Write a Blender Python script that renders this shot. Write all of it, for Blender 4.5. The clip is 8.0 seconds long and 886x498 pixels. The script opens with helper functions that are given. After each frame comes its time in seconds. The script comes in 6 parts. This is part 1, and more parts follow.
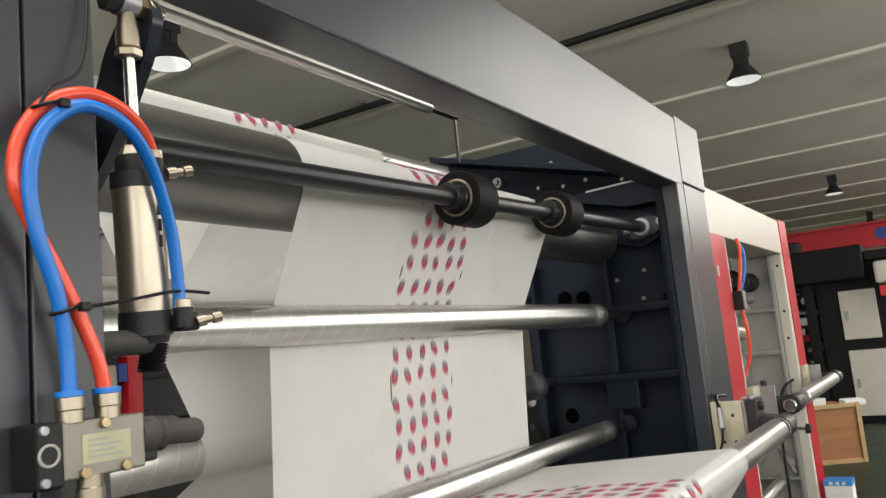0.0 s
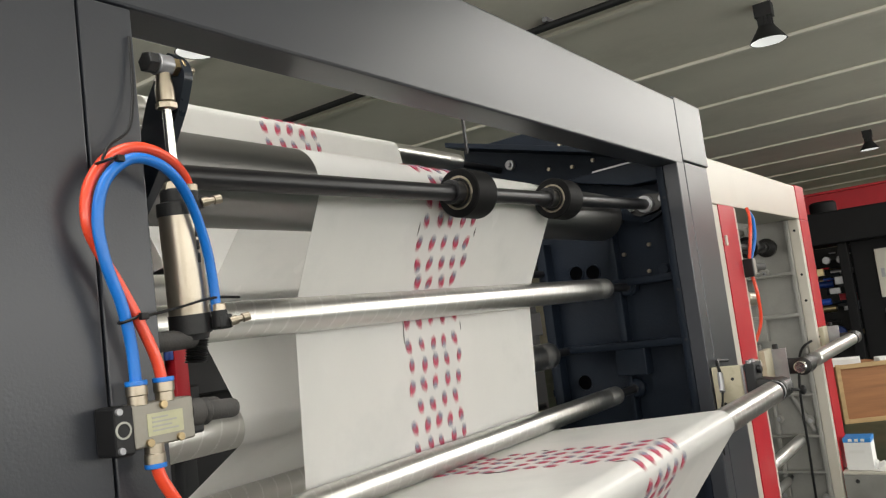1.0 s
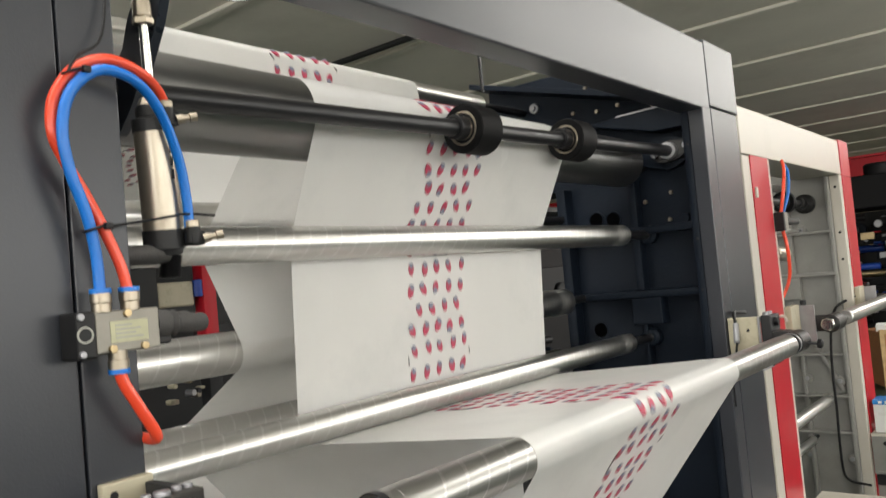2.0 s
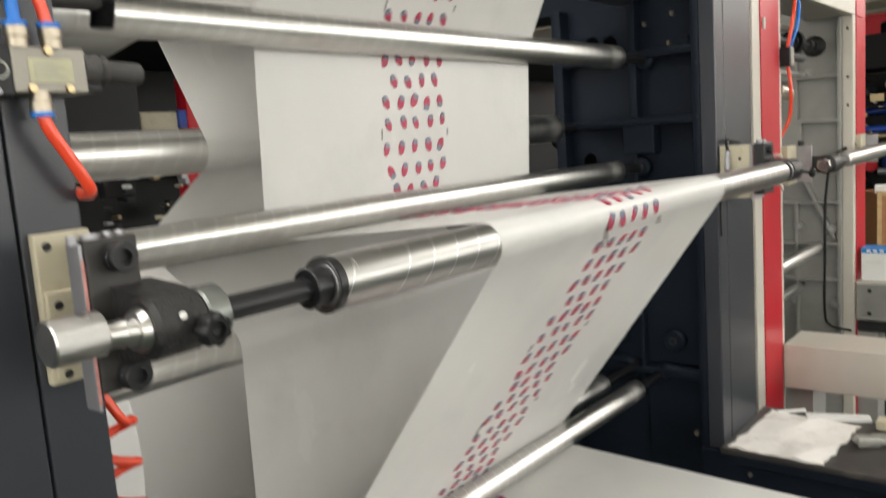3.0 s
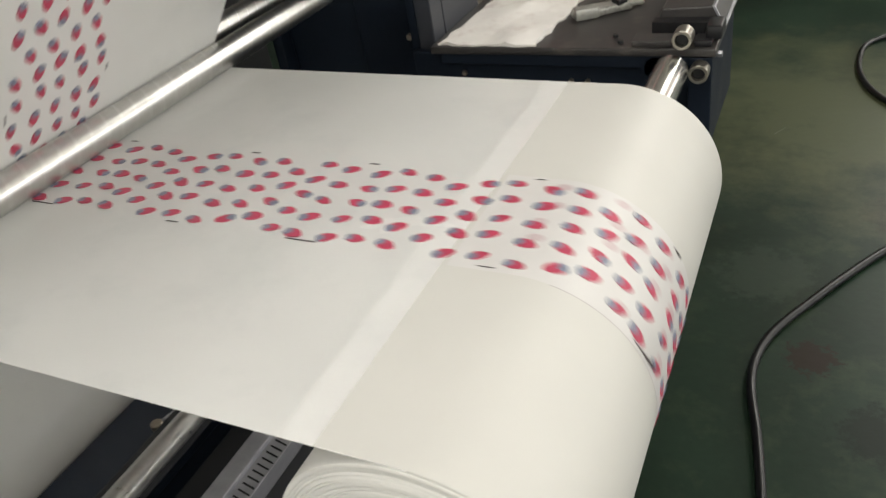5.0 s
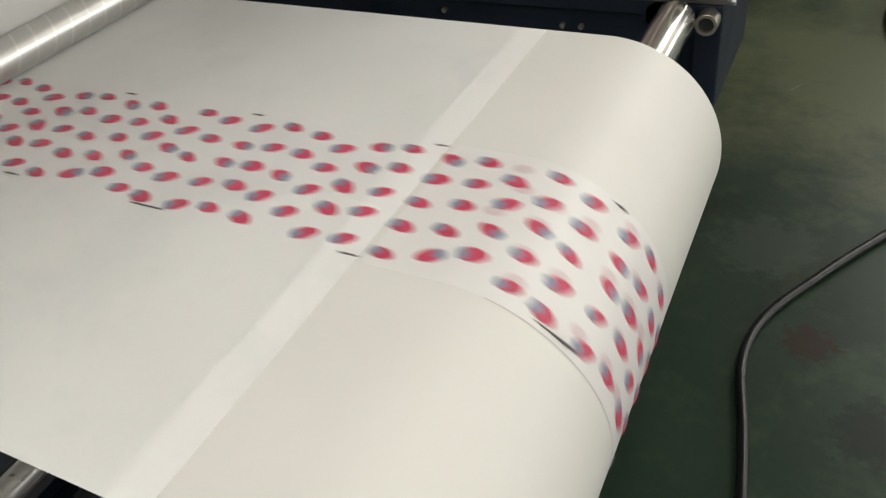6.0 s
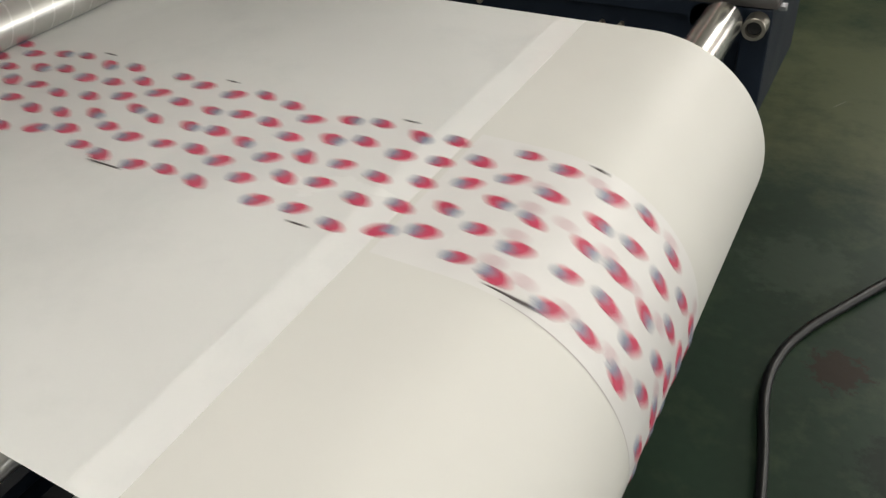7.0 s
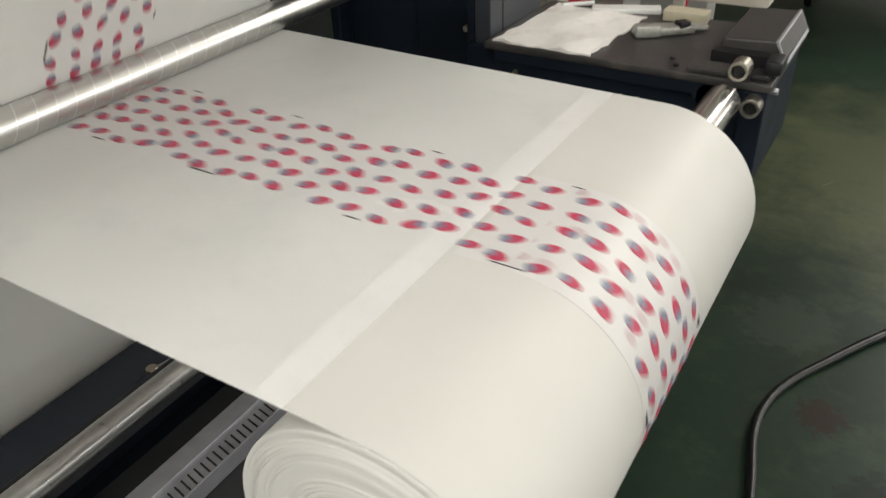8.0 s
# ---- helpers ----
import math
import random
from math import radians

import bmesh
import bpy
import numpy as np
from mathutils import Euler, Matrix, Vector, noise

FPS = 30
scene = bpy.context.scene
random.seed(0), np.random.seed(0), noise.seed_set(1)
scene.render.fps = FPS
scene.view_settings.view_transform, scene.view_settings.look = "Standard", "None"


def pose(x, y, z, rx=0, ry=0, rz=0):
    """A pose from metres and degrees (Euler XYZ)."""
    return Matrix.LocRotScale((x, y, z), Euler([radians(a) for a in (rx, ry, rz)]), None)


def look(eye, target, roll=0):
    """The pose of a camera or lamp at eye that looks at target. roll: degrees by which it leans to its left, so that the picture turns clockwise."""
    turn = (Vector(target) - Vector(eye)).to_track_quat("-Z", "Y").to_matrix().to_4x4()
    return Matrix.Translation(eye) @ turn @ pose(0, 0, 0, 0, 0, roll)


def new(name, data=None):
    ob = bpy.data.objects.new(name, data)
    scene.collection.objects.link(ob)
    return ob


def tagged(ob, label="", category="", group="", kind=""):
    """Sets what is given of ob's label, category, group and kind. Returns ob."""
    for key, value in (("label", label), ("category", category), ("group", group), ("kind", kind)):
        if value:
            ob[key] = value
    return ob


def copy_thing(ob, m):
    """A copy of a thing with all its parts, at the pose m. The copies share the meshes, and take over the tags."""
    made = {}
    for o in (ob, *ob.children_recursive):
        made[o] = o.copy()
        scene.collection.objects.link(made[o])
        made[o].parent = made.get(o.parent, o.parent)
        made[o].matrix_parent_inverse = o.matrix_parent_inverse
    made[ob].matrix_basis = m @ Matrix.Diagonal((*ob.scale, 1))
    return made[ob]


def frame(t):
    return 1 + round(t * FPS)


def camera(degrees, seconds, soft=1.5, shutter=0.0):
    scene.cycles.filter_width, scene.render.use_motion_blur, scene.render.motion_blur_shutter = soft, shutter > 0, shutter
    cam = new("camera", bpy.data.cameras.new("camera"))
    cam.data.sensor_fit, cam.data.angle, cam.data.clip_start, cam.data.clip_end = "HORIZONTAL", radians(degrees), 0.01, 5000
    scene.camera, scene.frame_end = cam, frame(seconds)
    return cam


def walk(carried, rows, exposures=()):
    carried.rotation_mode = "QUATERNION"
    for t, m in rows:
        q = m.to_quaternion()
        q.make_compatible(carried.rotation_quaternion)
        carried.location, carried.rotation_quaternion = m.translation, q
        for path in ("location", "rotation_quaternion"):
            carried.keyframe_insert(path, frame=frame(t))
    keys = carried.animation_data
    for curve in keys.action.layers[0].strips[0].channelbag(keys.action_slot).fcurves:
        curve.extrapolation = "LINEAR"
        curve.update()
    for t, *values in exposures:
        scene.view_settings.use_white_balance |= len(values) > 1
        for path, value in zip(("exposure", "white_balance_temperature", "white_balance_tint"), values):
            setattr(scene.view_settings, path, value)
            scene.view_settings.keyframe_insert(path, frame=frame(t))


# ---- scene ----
cam = camera(58.83, 8.0, soft=1.25, shutter=0.42)
# seconds, x, y, z, tilt, roll, yaw
PATH = [
    (0.0, 0.0974, -0.0589, 1.9560, 97.5794, 5.6335, 33.0471),
    (0.5, 0.1778, -0.1354, 1.9629, 95.6776, 6.8486, 34.0301),
    (1.0, 0.2400, -0.1657, 1.9725, 95.5384, 7.1757, 35.7531),
    (2.5, 0.3047, -0.0720, 1.8816, 88.5776, 4.9720, 40.2725),
    (3.0, 0.2963, -0.0433, 1.8172, 82.2928, 4.0960, 38.9515),
    (3.5, 0.3257, 0.0179, 1.7358, 75.5147, 4.1127, 36.3982),
    (4.0, 0.3944, 0.1588, 1.6419, 68.5257, 4.7402, 33.0052),
    (4.5, 0.4028, 0.2728, 1.5897, 61.6607, 7.0699, 27.8215),
    (5.0, 0.3943, 0.4226, 1.5447, 56.2729, 8.4946, 23.8626),
    (6.5, 0.3798, 0.6622, 1.4515, 51.2500, 5.4815, 27.6444),
    (7.0, 0.3681, 0.6666, 1.4361, 52.0662, 4.6076, 29.3152),
    (7.5, 0.3585, 0.6148, 1.4730, 53.5155, 3.9219, 30.9868),
    (8.0, 0.4139, 0.4404, 1.5195, 56.9183, 1.9805, 30.9607),
]
# the film camera closes its iris as the white film fills its picture
EXPOSURES = [(0.0, -0.22), (2.0, -0.20), (3.0, -0.16), (4.0, -0.22), (5.0, -0.33), (6.5, -0.45), (8.0, -0.34)]
walk(cam, [(t, pose(x, y, z, a, b, c)) for t, x, y, z, a, b, c in PATH], EXPOSURES)

# ---------------------------------------------------------------- light
world = bpy.data.worlds.new("world")
scene.world = world
world.use_nodes = True
wn = world.node_tree.nodes
sky = wn.new("ShaderNodeTexSky")
sky.sky_type, sky.sun_disc = "NISHITA", False
sky.sun_elevation, sky.sun_rotation = radians(38), radians(120)
world.node_tree.links.new(sky.outputs[0], wn["Background"].inputs[0])
wn["Background"].inputs[1].default_value = 0.1


def area_lamp(name, m, sx, sy, watts, color):
    data = bpy.data.lights.new(name, "AREA")
    data.shape, data.size, data.size_y, data.energy, data.color = "RECTANGLE", sx, sy, watts, color
    ob = new(name, data)
    ob.matrix_world = m
    return ob


# ---------------------------------------------------------------- materials
def mat(name, color, rough=0.5, metal=0.0, vary=0.12, scale=8.0, bump=0.0, bump_scale=60.0, grain=(1, 1, 1),
        rough_vary=0.1, island=0.0, spec=0.5, dirt=None, dirt_scale=3.0, dirt_amount=0.5, coat=0.0, object_vary=0.0):
    m = bpy.data.materials.new(name)
    m.use_nodes = True
    nt = m.node_tree
    n, link = nt.nodes, nt.links.new
    b = n["Principled BSDF"]
    b.inputs["Metallic"].default_value = metal
    b.inputs["Specular IOR Level"].default_value = spec
    b.inputs["Coat Weight"].default_value = coat
    tc = n.new("ShaderNodeTexCoord")
    mp = n.new("ShaderNodeMapping")
    mp.inputs["Scale"].default_value = grain
    link(tc.outputs["Object"], mp.inputs[0])
    big = n.new("ShaderNodeTexNoise")
    big.inputs["Scale"].default_value, big.inputs["Detail"].default_value = scale, 5
    link(mp.outputs[0], big.inputs[0])
    fine = n.new("ShaderNodeTexNoise")
    fine.inputs["Scale"].default_value, fine.inputs["Detail"].default_value = bump_scale, 3
    link(mp.outputs[0], fine.inputs[0])
    mix = n.new("ShaderNodeMix")
    mix.data_type = "RGBA"
    c = Vector(color)
    mix.inputs[6].default_value = (*(c * (1 - vary)), 1)
    mix.inputs[7].default_value = (*[min(1, k * (1 + vary)) for k in c], 1)
    add = n.new("ShaderNodeMath")
    add.operation = "MULTIPLY_ADD"
    add.inputs[1].default_value = 0.35
    link(fine.outputs[0], add.inputs[0])
    sub = n.new("ShaderNodeMath")
    sub.operation = "MULTIPLY_ADD"
    sub.inputs[1].default_value, sub.inputs[2].default_value = 1.6, -0.48
    link(big.outputs[0], sub.inputs[0])
    link(sub.outputs[0], add.inputs[2])
    link(add.outputs[0], mix.inputs[0])
    out = mix.outputs[2]
    if dirt:
        dn = n.new("ShaderNodeTexNoise")
        dn.inputs["Scale"].default_value, dn.inputs["Detail"].default_value, dn.inputs["Roughness"].default_value = dirt_scale, 8, 0.65
        link(tc.outputs["Object"], dn.inputs[0])
        ramp = n.new("ShaderNodeValToRGB")
        ramp.color_ramp.elements[0].position, ramp.color_ramp.elements[1].position = 0.52, 0.72
        ramp.color_ramp.elements[1].color = (dirt_amount, dirt_amount, dirt_amount, 1)
        link(dn.outputs[0], ramp.inputs[0])
        dm = n.new("ShaderNodeMix")
        dm.data_type = "RGBA"
        dm.inputs[7].default_value = (*dirt, 1)
        link(ramp.outputs[0], dm.inputs[0])
        link(out, dm.inputs[6])
        out = dm.outputs[2]
    if object_vary:
        oi = n.new("ShaderNodeObjectInfo")
        hv = n.new("ShaderNodeHueSaturation")
        mr = n.new("ShaderNodeMapRange")
        mr.inputs[3].default_value, mr.inputs[4].default_value = 1 - object_vary, 1 + object_vary
        link(oi.outputs["Random"], mr.inputs[0])
        link(mr.outputs[0], hv.inputs["Value"])
        link(out, hv.inputs["Color"])
        out = hv.outputs[0]
    link(out, b.inputs["Base Color"])
    rr = n.new("ShaderNodeMapRange")
    rr.inputs[3].default_value, rr.inputs[4].default_value = max(0.02, rough - rough_vary), min(1, rough + rough_vary)
    link(big.outputs[0], rr.inputs[0])
    link(rr.outputs[0], b.inputs["Roughness"])
    if bump:
        bp = n.new("ShaderNodeBump")
        bp.inputs["Strength"].default_value, bp.inputs["Distance"].default_value = bump, 0.002
        link(fine.outputs[0], bp.inputs["Height"])
        link(bp.outputs[0], b.inputs["Normal"])
    return m


GREY_PAINT = mat("textured dark grey paint", (0.029, 0.032, 0.040), 0.31, vary=0.10, scale=3, bump=0.08, bump_scale=340, rough_vary=0.04, spec=0.5)
NAVY = mat("navy cast paint", (0.0068, 0.0108, 0.0185), 0.5, spec=0.16, vary=0.25, scale=6, bump=0.3, bump_scale=120)
CHARCOAL = mat("charcoal paint", (0.020, 0.0205, 0.022), 0.5, spec=0.35, vary=0.2, bump=0.15, bump_scale=200)
ALU = mat("turned aluminium", (0.62, 0.612, 0.59), 0.33, 1.0, vary=0.07, scale=14, bump=0.012, bump_scale=220, grain=(1, 0.15, 1), rough_vary=0.05)
EDGE_STEEL = mat("satin ground steel", (0.43, 0.425, 0.41), 0.33, 1.0, vary=0.08, scale=14, bump=0.012, bump_scale=220, grain=(1, 0.15, 1), rough_vary=0.05)
ALU_WORN = mat("scuffed aluminium edge", (0.57, 0.565, 0.55), 0.45, 1.0, vary=0.2, scale=60, bump=0.1, bump_scale=200)
DARK_STEEL = mat("dark coated steel", (0.23, 0.228, 0.226), 0.36, 1.0, vary=0.12, scale=12, bump=0.05, bump_scale=200, grain=(1, 0.3, 1))
BLACK_STEEL = mat("blackened steel shaft", (0.012, 0.012, 0.014), 0.36, 0.2, vary=0.2, scale=20, bump=0.05)
# Brighter than the tubes, so the spiral groove's glints sit in its colour.
GROOVE_GLINT = mat("groove metal brightened for glints", (0.92, 0.92, 0.91), 0.32, 1.0, vary=0.03)
CHROME = mat("polished chrome", (0.74, 0.73, 0.71), 0.22, 1.0, vary=0.05, scale=20, rough_vary=0.05)
NICKEL = mat("nickel plated brass", (0.36, 0.315, 0.25), 0.36, 1.0, vary=0.1, scale=60)
BRASS = mat("brass", (0.40, 0.31, 0.18), 0.32, 1.0, vary=0.1, scale=60)
CYL_ALU = mat("anodised champagne tube", (0.43, 0.385, 0.315), 0.34, 0.85, vary=0.06, scale=30, bump=0.03, grain=(6, 6, 0.6), dirt=(0.25, 0.2, 0.15), dirt_scale=40, dirt_amount=0.25)
# Near-black that paints the shade inside bores and holes.
HOLE_SHADE = mat("unlit bore", (0.0012, 0.0012, 0.0015), 0.9, spec=0.02)
BLACK_PLASTIC = mat("black plastic", (0.010, 0.010, 0.011), 0.45, spec=0.3, vary=0.2, scale=40)
GREY_RUBBER = mat("grey sintered silencer", (0.050, 0.048, 0.047), 0.75, vary=0.2, scale=90, bump=0.4, bump_scale=500)
CABLE_RUBBER = mat("black cable sheath", (0.006, 0.006, 0.0065), 0.34, spec=0.4, vary=0.2, scale=30, bump=0.05)
RUBBER = mat("black rubber", (0.005, 0.005, 0.0055), 0.6, spec=0.12, vary=0.2, scale=30, bump=0.1)
IRON = mat("hammered black iron", (0.015, 0.0145, 0.0145), 0.42, 0.15, vary=0.3, scale=60, bump=0.8, bump_scale=260)
BLUE_TUBE = mat("blue polyurethane tube", (0.004, 0.15, 0.56), 0.36, vary=0.06, scale=30)
RED_TUBE = mat("orange red polyurethane tube", (0.75, 0.065, 0.025), 0.3, vary=0.06, scale=30, coat=0.2)
IVORY = mat("ivory painted plate", (0.46, 0.42, 0.31), 0.45, vary=0.06, scale=25, bump=0.08, dirt=(0.22, 0.19, 0.13), dirt_scale=30, dirt_amount=0.4)
LABEL = mat("yellow and white paper label", (0.42, 0.41, 0.27), 0.5, vary=0.12, scale=70)
PALE = mat("pale printed label", (0.7, 0.7, 0.68), 0.5, vary=0.05)
RED_PAINT = mat("red machine paint", (0.46, 0.009, 0.020), 0.34, vary=0.06, scale=6, spec=0.35)
WHITE_PAINT = mat("off-white machine paint", (0.54, 0.51, 0.45), 0.36, vary=0.05, scale=5, bump=0.05, bump_scale=200, dirt=(0.4, 0.37, 0.3), dirt_amount=0.25)
CAST = mat("light grey cast iron paint", (0.27, 0.265, 0.25), 0.5, vary=0.14, scale=9, bump=0.2, bump_scale=90, dirt=(0.2, 0.2, 0.19), dirt_scale=6, dirt_amount=0.4)
CONCRETE = mat("grey painted ceiling", (0.82, 0.785, 0.70), 0.85, vary=0.08, scale=0.8, bump=0.1, bump_scale=20, dirt=(0.55, 0.52, 0.44), dirt_scale=0.6, dirt_amount=0.35)
WALL = mat("dusty cream wall paint", (0.42, 0.40, 0.30), 0.85, vary=0.1, scale=1, dirt=(0.25, 0.23, 0.17), dirt_scale=0.8, dirt_amount=0.4)
FLOOR = mat("worn green floor coating", (0.0125, 0.0265, 0.0160), 0.42, vary=0.45, scale=1.6, bump=0.22, bump_scale=36, dirt=(0.034, 0.050, 0.028), dirt_scale=6.0, dirt_amount=0.75, rough_vary=0.14, spec=0.22)


def stain_or_light(m, x, y, size, color, seed, amount=0.9, lo=0.46, hi=0.60):
    """A ragged patch with soft edges, a stain or painted light, coloured into a flat surface about a place."""
    nt = m.node_tree
    n, link = nt.nodes, nt.links.new
    base = n["Principled BSDF"].inputs["Base Color"]
    before = base.links[0].from_socket
    tc = n.new("ShaderNodeTexCoord")
    off = n.new("ShaderNodeVectorMath")
    off.operation = "SUBTRACT"
    off.inputs[1].default_value = (x, y, 0)
    link(tc.outputs["Object"], off.inputs[0])
    far = n.new("ShaderNodeVectorMath")
    far.operation = "LENGTH"
    link(off.outputs[0], far.inputs[0])
    fall = n.new("ShaderNodeMapRange")
    fall.inputs[1].default_value, fall.inputs[2].default_value, fall.inputs[3].default_value, fall.inputs[4].default_value = size * 0.15, size, 0.22, -0.35
    link(far.outputs["Value"], fall.inputs[0])
    nz = n.new("ShaderNodeTexNoise")
    nz.inputs["Scale"].default_value, nz.inputs["Detail"].default_value, nz.inputs["Roughness"].default_value = 4.5 / size, 8, 0.70
    shift = n.new("ShaderNodeVectorMath")
    shift.inputs[1].default_value = (seed * 3.7, seed * 1.9, 0)
    link(tc.outputs["Object"], shift.inputs[0])
    link(shift.outputs[0], nz.inputs[0])
    both = n.new("ShaderNodeMath")
    link(nz.outputs[0], both.inputs[0])
    link(fall.outputs[0], both.inputs[1])
    cut = n.new("ShaderNodeMapRange")
    cut.inputs[1].default_value, cut.inputs[2].default_value, cut.inputs[4].default_value = lo, hi, amount
    link(both.outputs[0], cut.inputs[0])
    mx = n.new("ShaderNodeMix")
    mx.data_type = "RGBA"
    mx.inputs[7].default_value = (*color, 1)
    link(cut.outputs[0], mx.inputs[0])
    link(before, mx.inputs[6])
    link(mx.outputs[2], base)


# rust brown and dark oil stains, a pale worn patch, and painted light on the far floor
stain_or_light(FLOOR, 0.452, 2.185, 0.13, (0.016, 0.010, 0.006), 1, 1.0, 0.46, 0.56)
stain_or_light(FLOOR, 0.62, 1.95, 0.20, (0.006, 0.010, 0.007), 2, 0.8)
stain_or_light(FLOOR, 0.66, 2.95, 0.22, (0.010, 0.010, 0.007), 5, 0.7)
stain_or_light(FLOOR, 0.30, 2.55, 0.30, (0.040, 0.055, 0.040), 3, 0.45)
# Brightness of the far floor, painted as a broad pale olive patch.
stain_or_light(FLOOR, 0.42, 3.75, 1.45, (0.085, 0.094, 0.050), 4, 0.75, 0.38, 0.68)
WOOD = mat("plywood", (0.30, 0.13, 0.05), 0.6, vary=0.25, scale=3, bump=0.1, grain=(0.6, 4, 9))
PINE = mat("pale pine batten", (0.42, 0.28, 0.13), 0.65, vary=0.2, scale=4, grain=(1, 1, 6))
FOAM = mat("white foam", (0.75, 0.75, 0.74), 0.9, vary=0.05)
BLUE_CARD = mat("blue printed card", (0.03, 0.23, 0.62), 0.4, vary=0.05)
CLOTH = mat("creased off-white wiping paper", (0.80, 0.77, 0.74), 0.9, vary=0.06, scale=20, bump=0.5, bump_scale=60, dirt=(0.42, 0.30, 0.28), dirt_scale=16, dirt_amount=0.35)
TOOL = mat("greasy grey tool", (0.36, 0.36, 0.33), 0.4, 0.5, vary=0.25, scale=40, dirt=(0.05, 0.05, 0.05), dirt_scale=40, dirt_amount=0.7)
GALV = mat("galvanised steel", (0.36, 0.36, 0.38), 0.45, 0.75, vary=0.15, scale=25, bump=0.1)
INK_RED = mat("raspberry print", (0.40, 0.040, 0.085), 0.5, vary=0.35, scale=160)
INK_BLUE = mat("grey blue print", (0.185, 0.205, 0.275), 0.5, vary=0.25, scale=160)
INK_BLACK = mat("black print", (0.06, 0.05, 0.05), 0.5, vary=0.2)
BLUE_PAINT = mat("blue paint", (0.01, 0.05, 0.30), 0.4)
DARK_BLUE = mat("dark blue bar", (0.012, 0.018, 0.032), 0.4, vary=0.2)
WINDOW_GLOW = bpy.data.materials.new("daylit window pane")
WINDOW_GLOW.use_nodes = True
WINDOW_GLOW.node_tree.nodes["Principled BSDF"].inputs["Emission Color"].default_value = (0.95, 0.97, 1, 1)
WINDOW_GLOW.node_tree.nodes["Principled BSDF"].inputs["Emission Strength"].default_value = 2.5

# dirt here only lays soft, slightly greyer clouds over the white
FILM = mat("thin white film", (0.825, 0.822, 0.812), 0.25, vary=0.03, scale=3.4, bump=0.03, bump_scale=12, grain=(1, 1.8, 1), rough_vary=0.06, spec=0.5, dirt=(0.73, 0.735, 0.73), dirt_scale=5.0, dirt_amount=0.6)



def see_through(m, share=0.5):
    """Half of the light goes through the thin sheet."""
    nt = m.node_tree
    tr, ms = nt.nodes.new("ShaderNodeBsdfTranslucent"), nt.nodes.new("ShaderNodeMixShader")
    hv = nt.nodes.new("ShaderNodeHueSaturation")
    hv.inputs["Value"].default_value = 1.2
    nt.links.new(nt.nodes["Principled BSDF"].inputs["Base Color"].links[0].from_socket, hv.inputs["Color"])
    nt.links.new(hv.outputs[0], tr.inputs[0])
    ms.inputs[0].default_value = share
    nt.links.new(nt.nodes["Principled BSDF"].outputs[0], ms.inputs[1])
    nt.links.new(tr.outputs[0], ms.inputs[2])
    nt.links.new(ms.outputs[0], nt.nodes["Material Output"].inputs[0])


see_through(FILM)
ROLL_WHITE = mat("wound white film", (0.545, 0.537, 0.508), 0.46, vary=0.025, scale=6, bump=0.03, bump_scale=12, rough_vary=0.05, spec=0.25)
# The front roll's white again, lightened to brighten the shaded back roll.
LIGHTENED_BLANK = mat("wound blank film, lightened", (0.74, 0.725, 0.71), 0.34, vary=0.02, scale=6, bump=0.02, bump_scale=12, rough_vary=0.05, spec=0.45)

# ---------------------------------------------------------------- builders
ORIGIN = {}


def thing(name, label, category, at=(0, 0, 0), group="", kind=""):
    ob = new(name)
    ob.location = at
    ob.empty_display_size = 0.05
    ORIGIN[ob] = Vector(at)
    return tagged(ob, label, category, group, kind)


def smooth(me, angle=40):
    me.polygons.foreach_set("use_smooth", [True] * len(me.polygons))
    me.set_sharp_from_angle(angle=radians(angle))
    # keep large flat faces flat beside their small rounded edges
    if len(me.polygons) < 400:
        sides = {}
        for f in me.polygons:
            for e in f.edge_keys:
                sides.setdefault(e, []).append(f)
        for e in me.edges:
            fs = sides.get(e.key, ())
            if len(fs) == 2:
                a, b = sorted((fs[0].area, fs[1].area))
                if b > 9 * a and fs[0].normal.angle(fs[1].normal, 0) > 0.12:
                    e.use_edge_sharp = True


def part(name, bm, material, parent=None, label=""):
    """Links a bmesh, given in world places, as one mesh under a thing or a part."""
    o = ORIGIN[parent] if parent else Vector((0, 0, 0))
    bmesh.ops.translate(bm, vec=-o, verts=bm.verts)
    bmesh.ops.recalc_face_normals(bm, faces=bm.faces)
    me = bpy.data.meshes.new(name)
    bm.to_mesh(me)
    bm.free()
    for m in (material if isinstance(material, (list, tuple)) else [material]):
        me.materials.append(m)
    smooth(me)
    ob = new(name, me)
    ob.parent = parent
    ORIGIN[ob] = o
    if label:
        ob["label"] = label
    return ob


def solo(name, bm, material, label, category="", kind="", group=""):
    return tagged(part(name, bm, material), label, category, group, kind)


def add_box(bm, x0, x1, y0, y1, z0, z1, bevel=0.0, turn=None):
    r = bmesh.ops.create_cube(bm, size=1)
    vs = r["verts"]
    for v in vs:
        v.co = Vector(((x0 + x1) / 2 + v.co.x * (x1 - x0), (y0 + y1) / 2 + v.co.y * (y1 - y0), (z0 + z1) / 2 + v.co.z * (z1 - z0)))
    if turn:
        c = Vector(((x0 + x1) / 2, (y0 + y1) / 2, (z0 + z1) / 2))
        bmesh.ops.rotate(bm, cent=c, matrix=Euler([radians(a) for a in turn]).to_matrix(), verts=vs)
    if bevel:
        es = list({e for v in vs for e in v.link_edges})
        bmesh.ops.bevel(bm, geom=es, offset=bevel, segments=2, profile=0.5, affect="EDGES")
    return bm


def box(*a, **k):
    return add_box(bmesh.new(), *a, **k)


